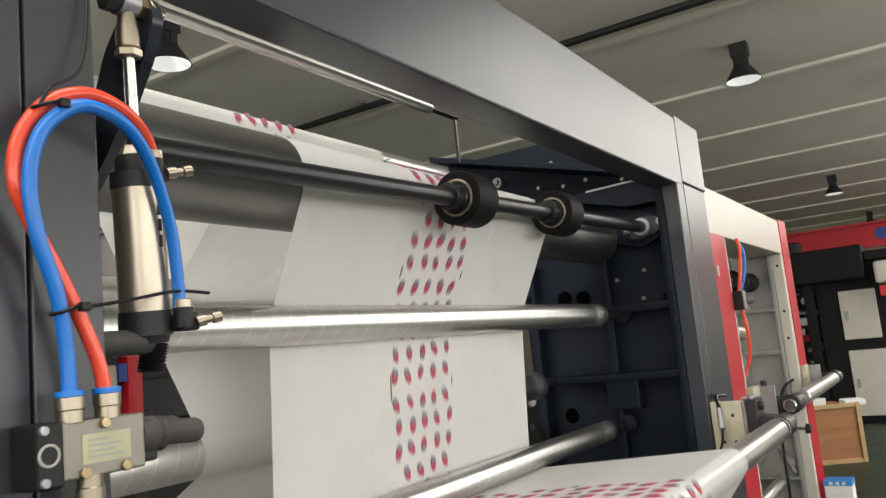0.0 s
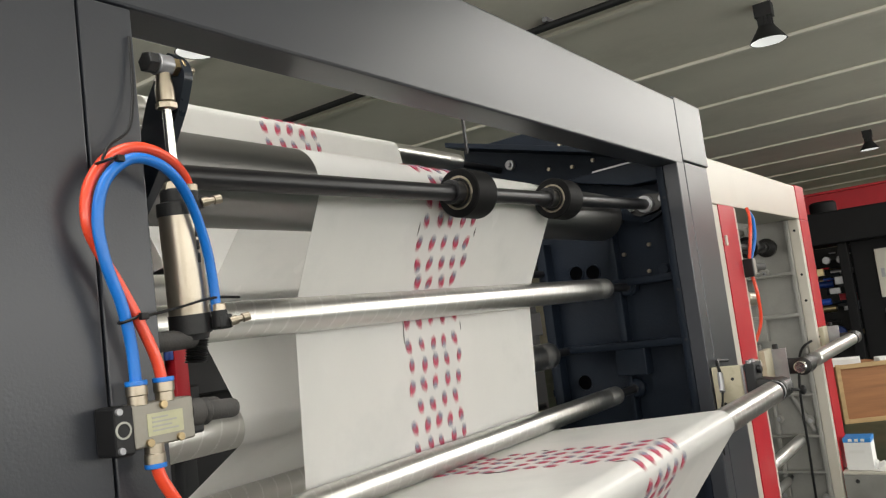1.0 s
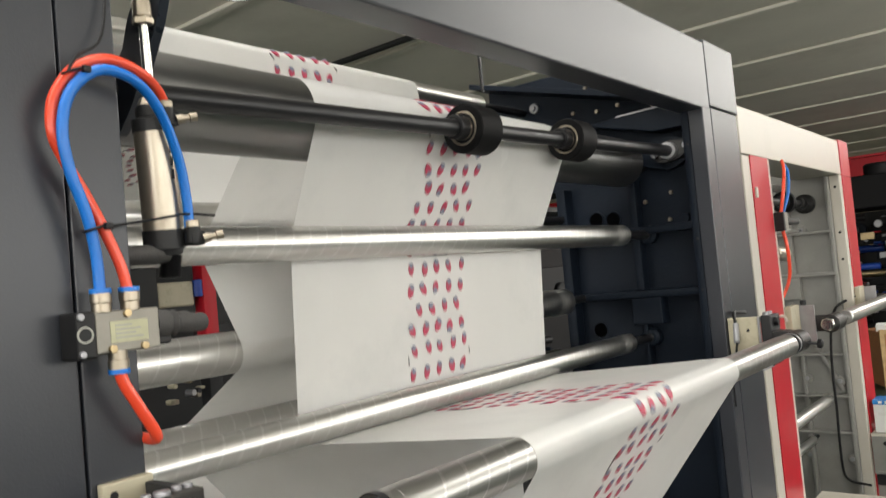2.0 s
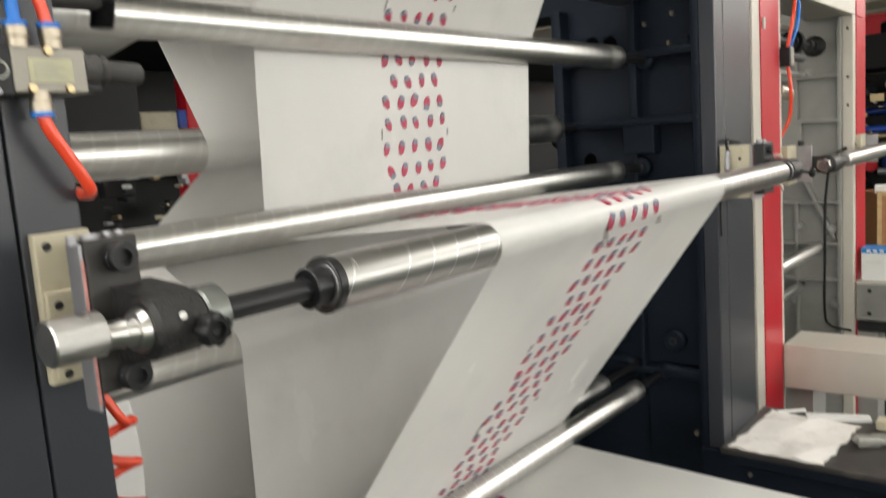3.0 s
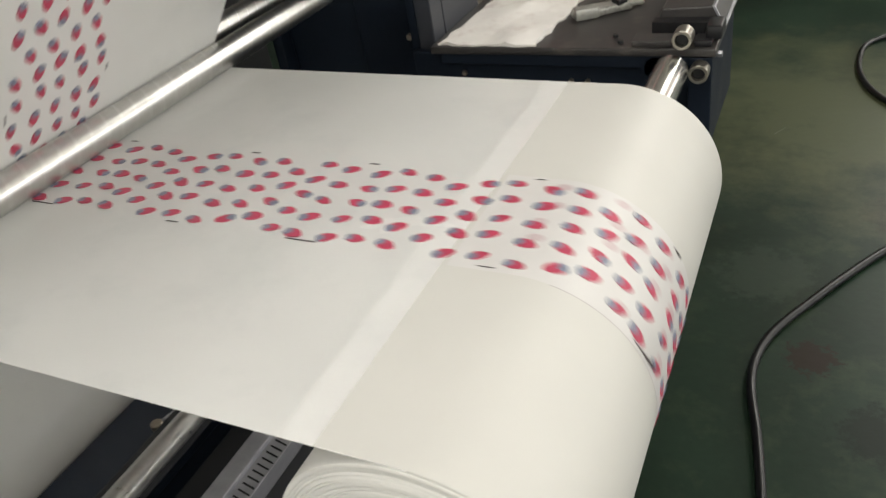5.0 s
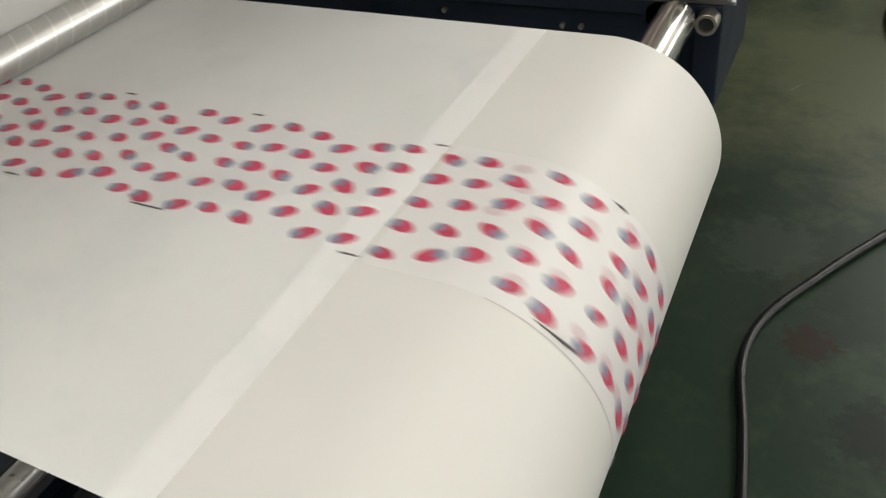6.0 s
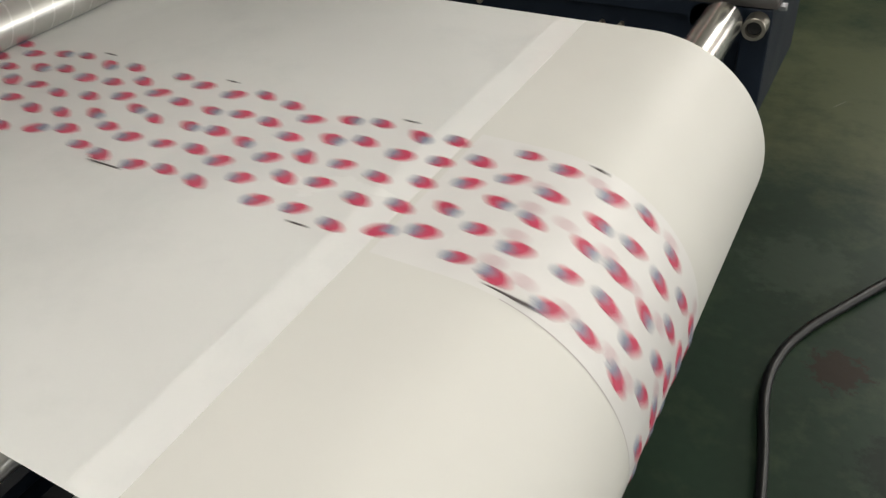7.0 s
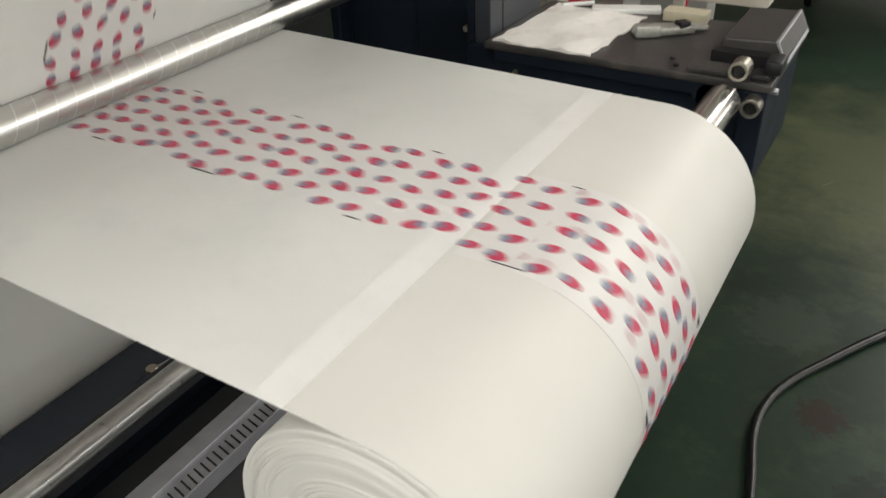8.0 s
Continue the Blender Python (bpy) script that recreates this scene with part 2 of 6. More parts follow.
def add_lathe(bm, p0, p1, profile, seg=40):
    """Turns a profile of (place along the axis 0..1 or metres, radius) about the line from p0 to p1."""
    a, b = Vector(p0), Vector(p1)
    axis = (b - a).normalized()
    u = axis.orthogonal().normalized()
    w = axis.cross(u)
    rings = []
    for s, r in profile:
        c = a + axis * s
        if r < 1e-6:
            rings.append([bm.verts.new(c)])
        else:
            rings.append([bm.verts.new(c + (u * math.cos(t) + w * math.sin(t)) * r) for t in [2 * math.pi * i / seg for i in range(seg)]])
    for p, q in zip(rings, rings[1:]):
        for i in range(seg):
            j = (i + 1) % seg
            if len(p) == 1 and len(q) == 1:
                continue
            if len(p) == 1:
                bm.faces.new((p[0], q[i], q[j]))
            elif len(q) == 1:
                bm.faces.new((p[i], p[j], q[0]))
            else:
                bm.faces.new((p[i], p[j], q[j], q[i]))
    return bm


def rod(p0, p1, r, seg=32, chamfer=None, bm=None):
    n = (Vector(p1) - Vector(p0)).length
    c = min(r * 0.15, n * 0.2) if chamfer is None else chamfer
    return add_lathe(bm or bmesh.new(), p0, p1, [(0, 0), (0, r - c), (c, r), (n - c, r), (n, r - c), (n, 0)], seg)


def add_ring(bm, p0, p1, r_out, r_in, seg=40):
    n = (Vector(p1) - Vector(p0)).length
    c = min((r_out - r_in) * 0.15, n * 0.2)
    return add_lathe(bm, p0, p1, [(0, r_in), (0, r_out - c), (c, r_out), (n - c, r_out), (n, r_out - c), (n, r_in), (0, r_in)], seg)


def ring(*a, **k):
    return add_ring(bmesh.new(), *a, **k)


def add_hex(bm, p0, p1, r):
    n = (Vector(p1) - Vector(p0)).length
    return add_lathe(bm, p0, p1, [(0, 0), (0, r * 0.9), (n * 0.1, r), (n * 0.9, r), (n, r * 0.9), (n, 0)], 6)


def smooth_line(points, per=8):
    ps = [Vector(p) for p in points]
    ps = [ps[0] * 2 - ps[1]] + ps + [ps[-1] * 2 - ps[-2]]
    out = []
    for i in range(1, len(ps) - 2):
        a, b, c, d = ps[i - 1:i + 3]
        for k in range(per):
            t = k / per
            out.append(0.5 * (2 * b + (c - a) * t + (2 * a - 5 * b + 4 * c - d) * t * t + (3 * b - a - 3 * c + d) * t ** 3))
    return out + [ps[-2]]


def tube(points, r, seg=12, per=8):
    bm = bmesh.new()
    ps = smooth_line(points, per)
    up = Vector((0.3, 0.2, 1)).normalized()
    rings = []
    for i, p in enumerate(ps):
        d = (ps[min(i + 1, len(ps) - 1)] - ps[max(i - 1, 0)]).normalized()
        u = (up - d * up.dot(d)).normalized()
        up = u
        w = d.cross(u)
        rings.append([bm.verts.new(p + (u * math.cos(t) + w * math.sin(t)) * r) for t in [2 * math.pi * k / seg for k in range(seg)]])
    for p, q in zip(rings, rings[1:]):
        for i in range(seg):
            bm.faces.new((p[i], p[(i + 1) % seg], q[(i + 1) % seg], q[i]))
    bm.faces.new(rings[0]), bm.faces.new(rings[-1])
    return bm


def prism(outline, axis, a, b, bevel=0.0):
    """A plate with the outline (pairs in the plane across axis) from a to b along axis x, y or z."""
    bm = bmesh.new()
    place = {"x": lambda u, v, w: (w, u, v), "y": lambda u, v, w: (u, w, v), "z": lambda u, v, w: (u, v, w)}[axis]
    lo = [bm.verts.new(place(u, v, a)) for u, v in outline]
    hi = [bm.verts.new(place(u, v, b)) for u, v in outline]
    bm.faces.new(lo), bm.faces.new(hi)
    for i in range(len(lo)):
        j = (i + 1) % len(lo)
        bm.faces.new((lo[i], lo[j], hi[j], hi[i]))
    if bevel:
        bmesh.ops.bevel(bm, geom=list(bm.edges), offset=bevel, segments=2, profile=0.5, affect="EDGES")
    return bm


def rounded(pts, r, n=5):
    out = []
    k = len(pts)
    for i in range(k):
        a, b, c = Vector(pts[i - 1]), Vector(pts[i]), Vector(pts[(i + 1) % k])
        u, w = (a - b).normalized(), (c - b).normalized()
        for j in range(n + 1):
            t = j / n
            p, q = b + u * r * (1 - t), b + w * r * t
            out.append(tuple(p * (1 - t) + q * t))
    return out


# ---------------------------------------------------------------- the web's way: centre x, z, radius, +1 leftward turn or -1
WEB_NEAR, WEB_FAR, SPEED, REPEAT = 0.797, 1.625, 0.884, 0.475
BACK_ROLL = (-1.63, 1.19, 0.40)
FRONT_ROLL = (0.096, 0.851, 0.166)
# the blank film from the back roll, and the printed film that comes back over the top
BLANK = [
    (*BACK_ROLL, 1), (-0.94, 0.42, 0.03, 1), (-0.925, 1.47, 0.035, 1), (-1.11, 1.655, 0.04, -1), (-0.965, 1.835, 0.04, 1),
    (-1.262, 2.335, 0.03, 1), (-5.6, 3.3, 0.03, 1),
]
TURNS = [
    (-9.2, 1.2, 0.03, -1), (-1.33, 2.438, 0.03, -1), (-1.16, 2.494, 0.03, -1), (-1.02, 2.10, 0.03, 1), (-0.745, 2.24, 0.072, -1), (-0.735, 2.02, 0.03, 1),
    (-0.757, 1.70, 0.027, 1), (-0.326, 1.677, 0.03, -1), (-0.706, 1.060, 0.028, 1), (*FRONT_ROLL, -1),
]
GAP = 0.0006


def web_course(turns):
    """Points x, z and headings along the film from the first turn to the last."""
    legs = []
    for (x1, z1, r1, s1), (x2, z2, r2, s2) in zip(turns, turns[1:]):
        a, b = s1 * (r1 + GAP), s2 * (r2 + GAP)
        dx, dz = x2 - x1, z2 - z1
        head = math.atan2(dz, dx) - math.asin((b - a) / math.hypot(dx, dz))
        nx, nz = -math.sin(head), math.cos(head)
        legs.append((head, (x1 - nx * a, z1 - nz * a), (x2 - nx * b, z2 - nz * b)))
    pts = []
    head = legs[0][0]
    for i, (h, p, q) in enumerate(legs):
        if i:
            x, z, r, s = turns[i]
            turn = (h - head + math.pi) % (2 * math.pi) - math.pi
            if turn * s < -0.3:
                turn += s * 2 * math.pi
            k = max(2, int(abs(turn) / 0.12) + 1)
            for j in range(k):
                a = head + turn * j / k
                pts.append((x + math.sin(a) * (r + GAP) * s, z - math.cos(a) * (r + GAP) * s, a))
            head += turn
        pts.append((*p, head))
        m = max(1, int(math.hypot(q[0] - p[0], q[1] - p[1]) / 0.02))
        for j in range(1, m):
            pts.append((p[0] + (q[0] - p[0]) * j / m, p[1] + (q[1] - p[1]) * j / m, head))
        pts.append((*q, head))
    return pts


def winding(pts):
    """The film's way on and into the last roll, under the later layers."""
    x, z, r, s = TURNS[-1]
    head = pts[-1][2]
    out = []
    for i in range(1, 700):
        on = i / 60
        rr = r + GAP - 0.012 * min(1.0, max(0.0, on - 3.4) / 1.2) - 0.007 * max(0.0, on - 3.4) / 6.28
        a = head + s * on
        out.append((x + math.sin(a) * rr * s, z - math.cos(a) * rr * s, a))
    return out


FREE = web_course(TURNS)
COURSE = FREE + winding(FREE)
RUN = [0.0]
for p, q in zip(COURSE, COURSE[1:]):
    RUN.append(RUN[-1] + math.hypot(q[0] - p[0], q[1] - p[1]))
RUN_ARRAY, CX, CZ, CH = np.array(RUN), np.array([p[0] for p in COURSE]), np.array([p[1] for p in COURSE]), np.array([p[2] for p in COURSE])
LAST_FREE = RUN[len(FREE) - 1]


def on_web(s):
    return float(np.interp(s, RUN_ARRAY, CX)), float(np.interp(s, RUN_ARRAY, CZ)), float(np.interp(s, RUN_ARRAY, CH))


def web_pose(s):
    x, z, h = on_web(s)
    return pose(x, 0, z, 0, -math.degrees(h), 0)


ROLLERS = []      # thing, radius, turning sense

# ---------------------------------------------------------------- hall
def hall():
    X0, X1, Y0, Y1, H = -16.0, 9.0, -9.0, 27.0, 4.8
    solo("floor", box(X0, X1, Y0, Y1, -0.2, 0.0), FLOOR, "worn glossy green coated workshop floor with scuffs and stains", "floor", "structure")
    roof = bmesh.new()
    add_box(roof, X0, X1, Y0, Y1, H, H + 0.2)
    y = Y0 + 1.2
    while y < Y1:
        add_box(roof, X0, X1, y - 0.06, y + 0.06, H - 0.045, H - 0.002, bevel=0.012)
        y += 2.48
    solo("ceiling", roof, CONCRETE, "grey painted concrete ceiling with shallow ribs", "ceiling", "structure")
    # walls; the unseen ones beside and behind the camera are given window bands
    solo("wall_west", box(X0 - 0.25, X0, Y0, Y1, 0, H), WALL, "cream painted workshop wall", "wall", "structure")
    solo("wall_north", box(X0, X1, Y1, Y1 + 0.25, 0, H), WALL, "cream painted workshop end wall", "wall", "structure")

    def banded(name, along_x, at, a, b, sill, head):
        bm = bmesh.new()
        for z0, z1 in ((0, sill), (head, H)):
            if along_x:
                add_box(bm, a, b, at, at + 0.25, z0, z1)
            else:
                add_box(bm, at, at + 0.25, a, b, z0, z1)
        n = int((b - a) / 4)
        for i in range(n + 1):
            c = a + (b - a) * i / n
            lo, hi = max(a, c - 0.3), min(b, c + 0.3)
            if along_x:
                add_box(bm, lo, hi, at + 0.002, at + 0.248, sill, head)
            else:
                add_box(bm, at + 0.002, at + 0.248, lo, hi, sill, head)
        solo(name, bm, WALL, "cream wall with a row of tall windows", "wall", "structure")

    banded("wall_east", False, X1, Y0, Y1, 1.3, 4.3)
    banded("wall_south", True, Y0 - 0.25, X0, X1, 1.0, 4.2)
    # assumed daylight from unseen window bands; both lamps tilt up to brighten the ceiling
    area_lamp("daylight_east", look((X1 - 0.75, 7.0, 2.8), (X1 - 5.75, 7.0, 6.4)), 26, 2.9, EAST_WATTS, (1.0, 0.975, 0.93))
    area_lamp("daylight_south", look((0.0, Y0 + 0.6, 2.7), (0.0, Y0 + 4, 6.0)), 18, 3.0, SOUTH_WATTS, (1.0, 0.975, 0.93))
    # Unseen overhead panels: the beam's sheen implies the first, two are added fill.
    for name, x0, x1, y0, y1, watts in TOP_LIGHTS:
        area_lamp(name, look(((x0 + x1) / 2, (y0 + y1) / 2, H - 0.13), ((x0 + x1) / 2, (y0 + y1) / 2, 0)), x1 - x0, y1 - y0, watts, (1.0, 0.97, 0.91))


def high_bay_lamp():
    lamp = thing("ceiling_lamp", "dark metal high bay lamp with a flared bright reflector", "lamp", (0, 0, 0), "high bay lamps")
    part("mounting_plate", box(-0.085, 0.085, -0.07, 0.07, -0.03, 0.12, bevel=0.006), CHARCOAL, lamp)
    bm = bmesh.new()
    for a in range(10):
        t = a * math.pi / 5
        add_box(bm, 0.058 * math.cos(t) - 0.016, 0.058 * math.cos(t) + 0.016, 0.058 * math.sin(t) - 0.016, 0.058 * math.sin(t) + 0.016, -0.13, -0.028)
    part("driver_housing", bm, CHARCOAL, lamp)
    part("reflector", add_lathe(bmesh.new(), (0, 0, -0.12), (0, 0, -0.32), [(0, 0.0), (0, 0.080), (0.025, 0.092), (0.16, 0.182), (0.163, 0.175), (0.035, 0.085), (0.012, 0.0)], 40), CHARCOAL, lamp)
    part("reflector_lining", add_lathe(bmesh.new(), (0, 0, -0.157), (0, 0, -0.32), [(0, 0.0), (0, 0.076), (0.121, 0.171), (0.1225, 0.169), (0.003, 0.072), (0.003, 0.0)], 40), LAMP_LINING, lamp, "bright lit reflector lining")
    return lamp


LAMP_LINING = mat("bright anodised lining", (0.85, 0.86, 0.82), 0.25, 0.6, vary=0.05)
LAMP_LINING.node_tree.nodes["Principled BSDF"].inputs["Emission Color"].default_value = (1, 1, 0.96, 1)
LAMP_LINING.node_tree.nodes["Principled BSDF"].inputs["Emission Strength"].default_value = 0.7
EAST_WATTS, SOUTH_WATTS = 1220, 1000
# The second and third only brighten the rear film and the machine.
TOP_LIGHTS = [("roof_light", 1.8, 3.6, 5.6, 24.0, 1000), ("roof_light", -8.2, -6.4, 1.6, 5.4, 430), ("roof_light", -1.6, 1.0, -5.0, 1.2, 290)]
hall()
first = high_bay_lamp()
LAMPS = [(-1.33, 8.25), (-1.58, 17.8), (-1.5, 25.6), (-4.75, 3.86), (-5.2, 13.0), (-9.0, 4.35), (-9.0, 13.0), (1.6, -3.5)]
for i, (x, y) in enumerate(LAMPS):
    if i:
        copy_thing(first, pose(x, y, 4.69))
first.location = (LAMPS[0][0], LAMPS[0][1], 4.69)


# ---------------------------------------------------------------- portal of the dark machine
FX = -0.5
def portal():
    near = thing("machine_post", "dark grey textured steel post with a narrow panel seam", "machine frame", (FX - 0.26, 0.15, 0))
    part("front_cover", box(FX - 0.53, FX, -0.25, 0.2795, 0.0, 2.364, bevel=0.002), GREY_PAINT, near)
    part("inner_cover", box(FX - 0.53, FX - 0.0006, 0.2825, 0.345, 0.0, 2.364, bevel=0.002), GREY_PAINT, near)
    beam = thing("machine_crossbeam", "dark grey textured steel crossbeam joining two posts", "machine frame", (FX, 1.2, 2.365))
    part("beam_box", box(FX - 0.075, FX, -0.25, 2.215, 2.366, 2.572, bevel=0.004), GREY_PAINT, beam)
    part("end_cap", box(FX - 0.075, FX, 2.218, 2.47, 2.379, 2.583, bevel=0.004), GREY_PAINT, beam)
    far = thing("machine_side_frame", "dark grey post with a navy cast and ribbed inner wall", "machine frame", (FX, 2.3, 0))
    part("front_cover", box(FX - 0.06, FX, 2.222, 2.448, 0.0, 2.375, bevel=0.003), GREY_PAINT, far)
    part("inner_cover", box(FX - 0.045, FX - 0.0006, 2.153, 2.2195, 0.0, 2.375, bevel=0.003), GREY_PAINT, far)
    # cast inner wall
    panel = bmesh.new()
    add_box(panel, -1.035, FX - 0.06, 2.24, 2.44, 0.0, 2.20)
    add_box(panel, -1.30, FX - 0.06, 2.2402, 2.4398, 2.2, 2.60)
    part("cast_wall", panel, NAVY, far, "navy painted cast wall")
    ribs = [(-1.035, -0.545, 2.19, 2.239, 2.022, 2.046), (-1.035, -0.545, 2.18, 2.239, 1.825, 1.848)]
    for x0, x1, y0, y1, z0, z1 in ribs:
        part("rib", box(x0, x1, y0, y1, z0, z1, bevel=0.004), NAVY, far)
    part("rib", box(-0.78, -0.755, 2.196, 2.2392, 1.848, 2.20, bevel=0.004), NAVY, far)
    part("rib", box(-0.80, -0.70, 2.184, 2.2394, 1.742, 1.826, bevel=0.004), NAVY, far)
    part("rib", box(-0.775, -0.76, 2.198, 2.2396, 1.0, 1.742, bevel=0.004), NAVY, far)
    part("rib", box(-1.034, -1.0, 2.186, 2.2388, 0.0, 2.2, bevel=0.004), NAVY, far)
    part("rib", box(-0.57, -0.546, 2.156, 2.2386, 0.0, 2.37, bevel=0.004), NAVY, far)
    part("rib", box(-1.0, -0.57, 2.19, 2.2384, 1.05, 1.075, bevel=0.004), NAVY, far)
    # sloping top plate
    part("top_flange", prism([(-1.30, 2.615), (-1.30, 2.597), (-0.56, 2.40), (-0.56, 2.42)], "y", 2.12, 2.24, 0.002), NAVY, far)
    part("stiffener", prism([(-0.90, 2.39), (-0.66, 2.33), (-0.56, 2.33), (-0.56, 2.40), (-0.66, 2.402)], "y", 2.17, 2.2394, 0.003), NAVY, far)
    bm = bmesh.new()
    add_box(bm, -0.78, -0.61, 2.168, 2.172, 2.398, 2.403, turn=(0, -2, 0))
    part("weld_bead", bm, GALV, far)
    for x, z in ((-0.91, 2.527), (-0.876, 2.443), (-0.963, 2.454), (-0.80, 2.449), (-0.684, 2.427), (-0.653, 2.143), (-0.74, 2.124), (-0.665, 2.06)):
        part("bolt", add_hex(bmesh.new(), (x, 2.24, z), (x, 2.229, z), 0.007), NICKEL, far)
    part("large_bolt", add_hex(add_ring(bmesh.new(), (-1.109, 2.24, 2.501), (-1.109, 2.225, 2.501), 0.018, 0.006), (-1.109, 2.24, 2.501), (-1.109, 2.215, 2.501), 0.010), GALV, far)
    part("hex_plug", add_hex(bmesh.new(), (-0.615, 2.24, 2.06), (-0.615, 2.222, 2.06), 0.018), NAVY, far)
    for x, z in ((-0.919, 2.087), (-0.858, 2.082), (-0.942, 1.725)):
        part("bore", ring((x, 2.2405, z), (x, 2.236, z), 0.028, 0.024), NAVY, far)
        # No opening here: a black disc gives the bore its shade.
        part("bore_shadow", rod((x, 2.2398, z), (x, 2.2385, z), 0.0235, chamfer=0.0), HOLE_SHADE, far, "black disc for the shade in a bore")
    for x, z in ((-0.735, 2.02), (-0.757, 1.70), (-0.708, 1.056)):
        part("boss", rod((x, 2.24, z), (x, 2.20, z), 0.030, chamfer=0.008), NAVY, far)
        part("boss_stud", rod((x, 2.22, z), (x, 2.19, z), 0.014, chamfer=0.004), CHARCOAL, far)
    for z in (2.27, 1.99, 1.84, 1.60):
        part("tapped_hole", rod((-0.556, 2.158, z), (-0.556, 2.1545, z), 0.004, chamfer=0.0), BLACK_PLASTIC, far)
    # lower wall: raised field, round boss and the bent arm of the lowest roller's bearing
    part("raised_field", box(-0.765, -0.572, 2.226, 2.2398, 0.45, 1.04, bevel=0.004), NAVY, far)
    part("raised_field", box(-0.765, -0.572, 2.226, 2.2397, 1.085, 1.60, bevel=0.004), NAVY, far)
    for x, z in ((-0.665, 1.166), (-0.867, 1.165)):
        b = part("round_boss", rod((x, 2.2395, z), (x, 2.196, z), 0.034, 36, 0.006), NAVY, far)
        part("boss_socket", ring((x, 2.197, z), (x, 2.191, z), 0.013, 0.008, 24), CHARCOAL, b)
    part("bearing_arm", tube([(-0.712, 2.205, 1.056), (-0.690, 2.203, 1.076), (-0.665, 2.205, 1.073), (-0.61, 2.21, 1.068), (-0.565, 2.214, 1.070)], 0.017, 14), NAVY, far)
    part("bearing_arm", tube([(-0.80, 2.205, 1.075), (-0.83, 2.205, 1.085), (-0.90, 2.21, 1.080), (-0.99, 2.214, 1.080)], 0.015, 14), NAVY, far)
    part("tapped_hole", rod((-0.588, 2.227, 1.454), (-0.588, 2.2245, 1.454), 0.010, 16, 0.0), HOLE_SHADE, far)
    part("bolt", add_hex(bmesh.new(), (-0.608, 2.227, 0.875), (-0.608, 2.214, 0.875), 0.009), NICKEL, far)
    part("near_wall", box(-1.03, FX - 0.54, 0.20, 0.34, 0.0, 2.36), NAVY, near)


portal()


# ---------------------------------------------------------------- rollers
def roller(name, label, x, z, r, y0, y1, material, shaft_r, s0, s1, sense, groove=0.0, shaft_material=None, group="guide rollers"):
    t = thing(name, label, "roller", (x, (y0 + y1) / 2, z), group)
    wall = min(0.006, r * 0.25)
    n = y1 - y0
    part("tube", add_lathe(bmesh.new(), (x, y0, z), (x, y1, z), [(0.004, r - wall), (0, r - wall + 0.001), (0, r - 0.0015), (0.0015, r), (n - 0.0015, r), (n, r - 0.0015), (n, r - wall + 0.001), (n - 0.004, r - wall)], 56), material, t)
    for a, d in ((y0 + 0.004, 1), (y1 - 0.004, -1)):
        part("end_disc", ring((x, a, z), (x, a + d * 0.010, z), r - wall + 0.0003, shaft_r, 40), IRON, t)
        part("bearing_ring", ring((x, a - d * 0.003, z), (x, a + d * 0.002, z), (r + shaft_r) * 0.55, shaft_r + 0.001, 32), GALV, t)
    part("shaft", rod((x, s0, z), (x, s1, z), shaft_r, 28), shaft_material or BLACK_STEEL, t)
    if groove:
        bm = bmesh.new()
        for start in (0.0, math.pi):
            prev = None
            steps = int(n / groove * 40)
            for i in range(steps + 1):
                a = start + 2 * math.pi * i / 40
                y = y0 + 0.01 + (n - 0.02) * i / steps
                cur = [bm.verts.new((x + math.cos(a) * (r + 0.0002), y + k, z + math.sin(a) * (r + 0.0002))) for k in (-0.0006, 0.0006)]
                if prev:
                    bm.faces.new((prev[0], prev[1], cur[1], cur[0]))
                prev = cur
        part("spiral_groove", bm, GROOVE_GLINT, t, "fine worn spiral groove with glints painted in brighter metal")
    for a in (y0, y1):
        d = 1 if a == y0 else -1
        part("worn_band", ring((x, a + d * 0.03, z), (x, a + d * 0.075, z), r + 0.00025, r - 0.001, 48), ALU_WORN if material is ALU else material, t)
    ROLLERS.append((t, r, sense))
    return t


for i, lab in ((1, "bare aluminium guide roller under the back roll"), (2, "aluminium guide roller turning the rear film"), (3, "aluminium guide roller behind the rear film"),
               (4, "aluminium guide roller with film wrapped round its front"), (5, "aluminium guide roller at the top rear")):
    x, z, r, s = BLANK[i]
    roller("guide_roller", lab, x, z, r, 0.42, 2.06, ALU, 0.012, 0.341, 2.2399, s, groove=0.08)
for i, lab in ((1, "aluminium guide roller where the printed film comes in"), (2, "bright aluminium guide roller under the top film"), (3, "aluminium guide roller in the dip before the drive roller")):
    x, z, r, s = TURNS[i]
    roller("guide_roller", lab, x, z, r, 0.42, 1.97, ALU, 0.012, 0.341, 2.2399, s)
x, z, r, s = TURNS[4]
roller("drive_roller", "thick dark coated steel drive roller carrying printed film", x, z, r, 0.41, 2.10, DARK_STEEL, 0.022, 0.35, 2.2392, s, group="")
x, z, r, s = TURNS[5]
roller("guide_roller", "bare aluminium spiral-grooved guide roller in front of the film", x, z, r, 0.40, 2.035, ALU, 0.013, 0.346, 2.2, s, groove=0.075)
x, z, r, s = TURNS[6]
roller("guide_roller", "aluminium spiral-grooved guide roller with the film passing under", x, z, r, 0.40, 2.055, ALU, 0.012, 0.346, 2.2, s, groove=0.075)
x, z, r, s = TURNS[7]
roller("edge_guide_roller", "satin steel roller on a black shaft carrying film", x, z, r, 0.507, 2.11, EDGE_STEEL, 0.0125, 0.30, 2.30, s, groove=0.09, group="")
edge = ROLLERS[-1][0]
part("end_collar", ring((x, 0.484, z), (x, 0.5065, z), 0.0215, 0.0128, 36), BLACK_STEEL, edge, "black set collar")
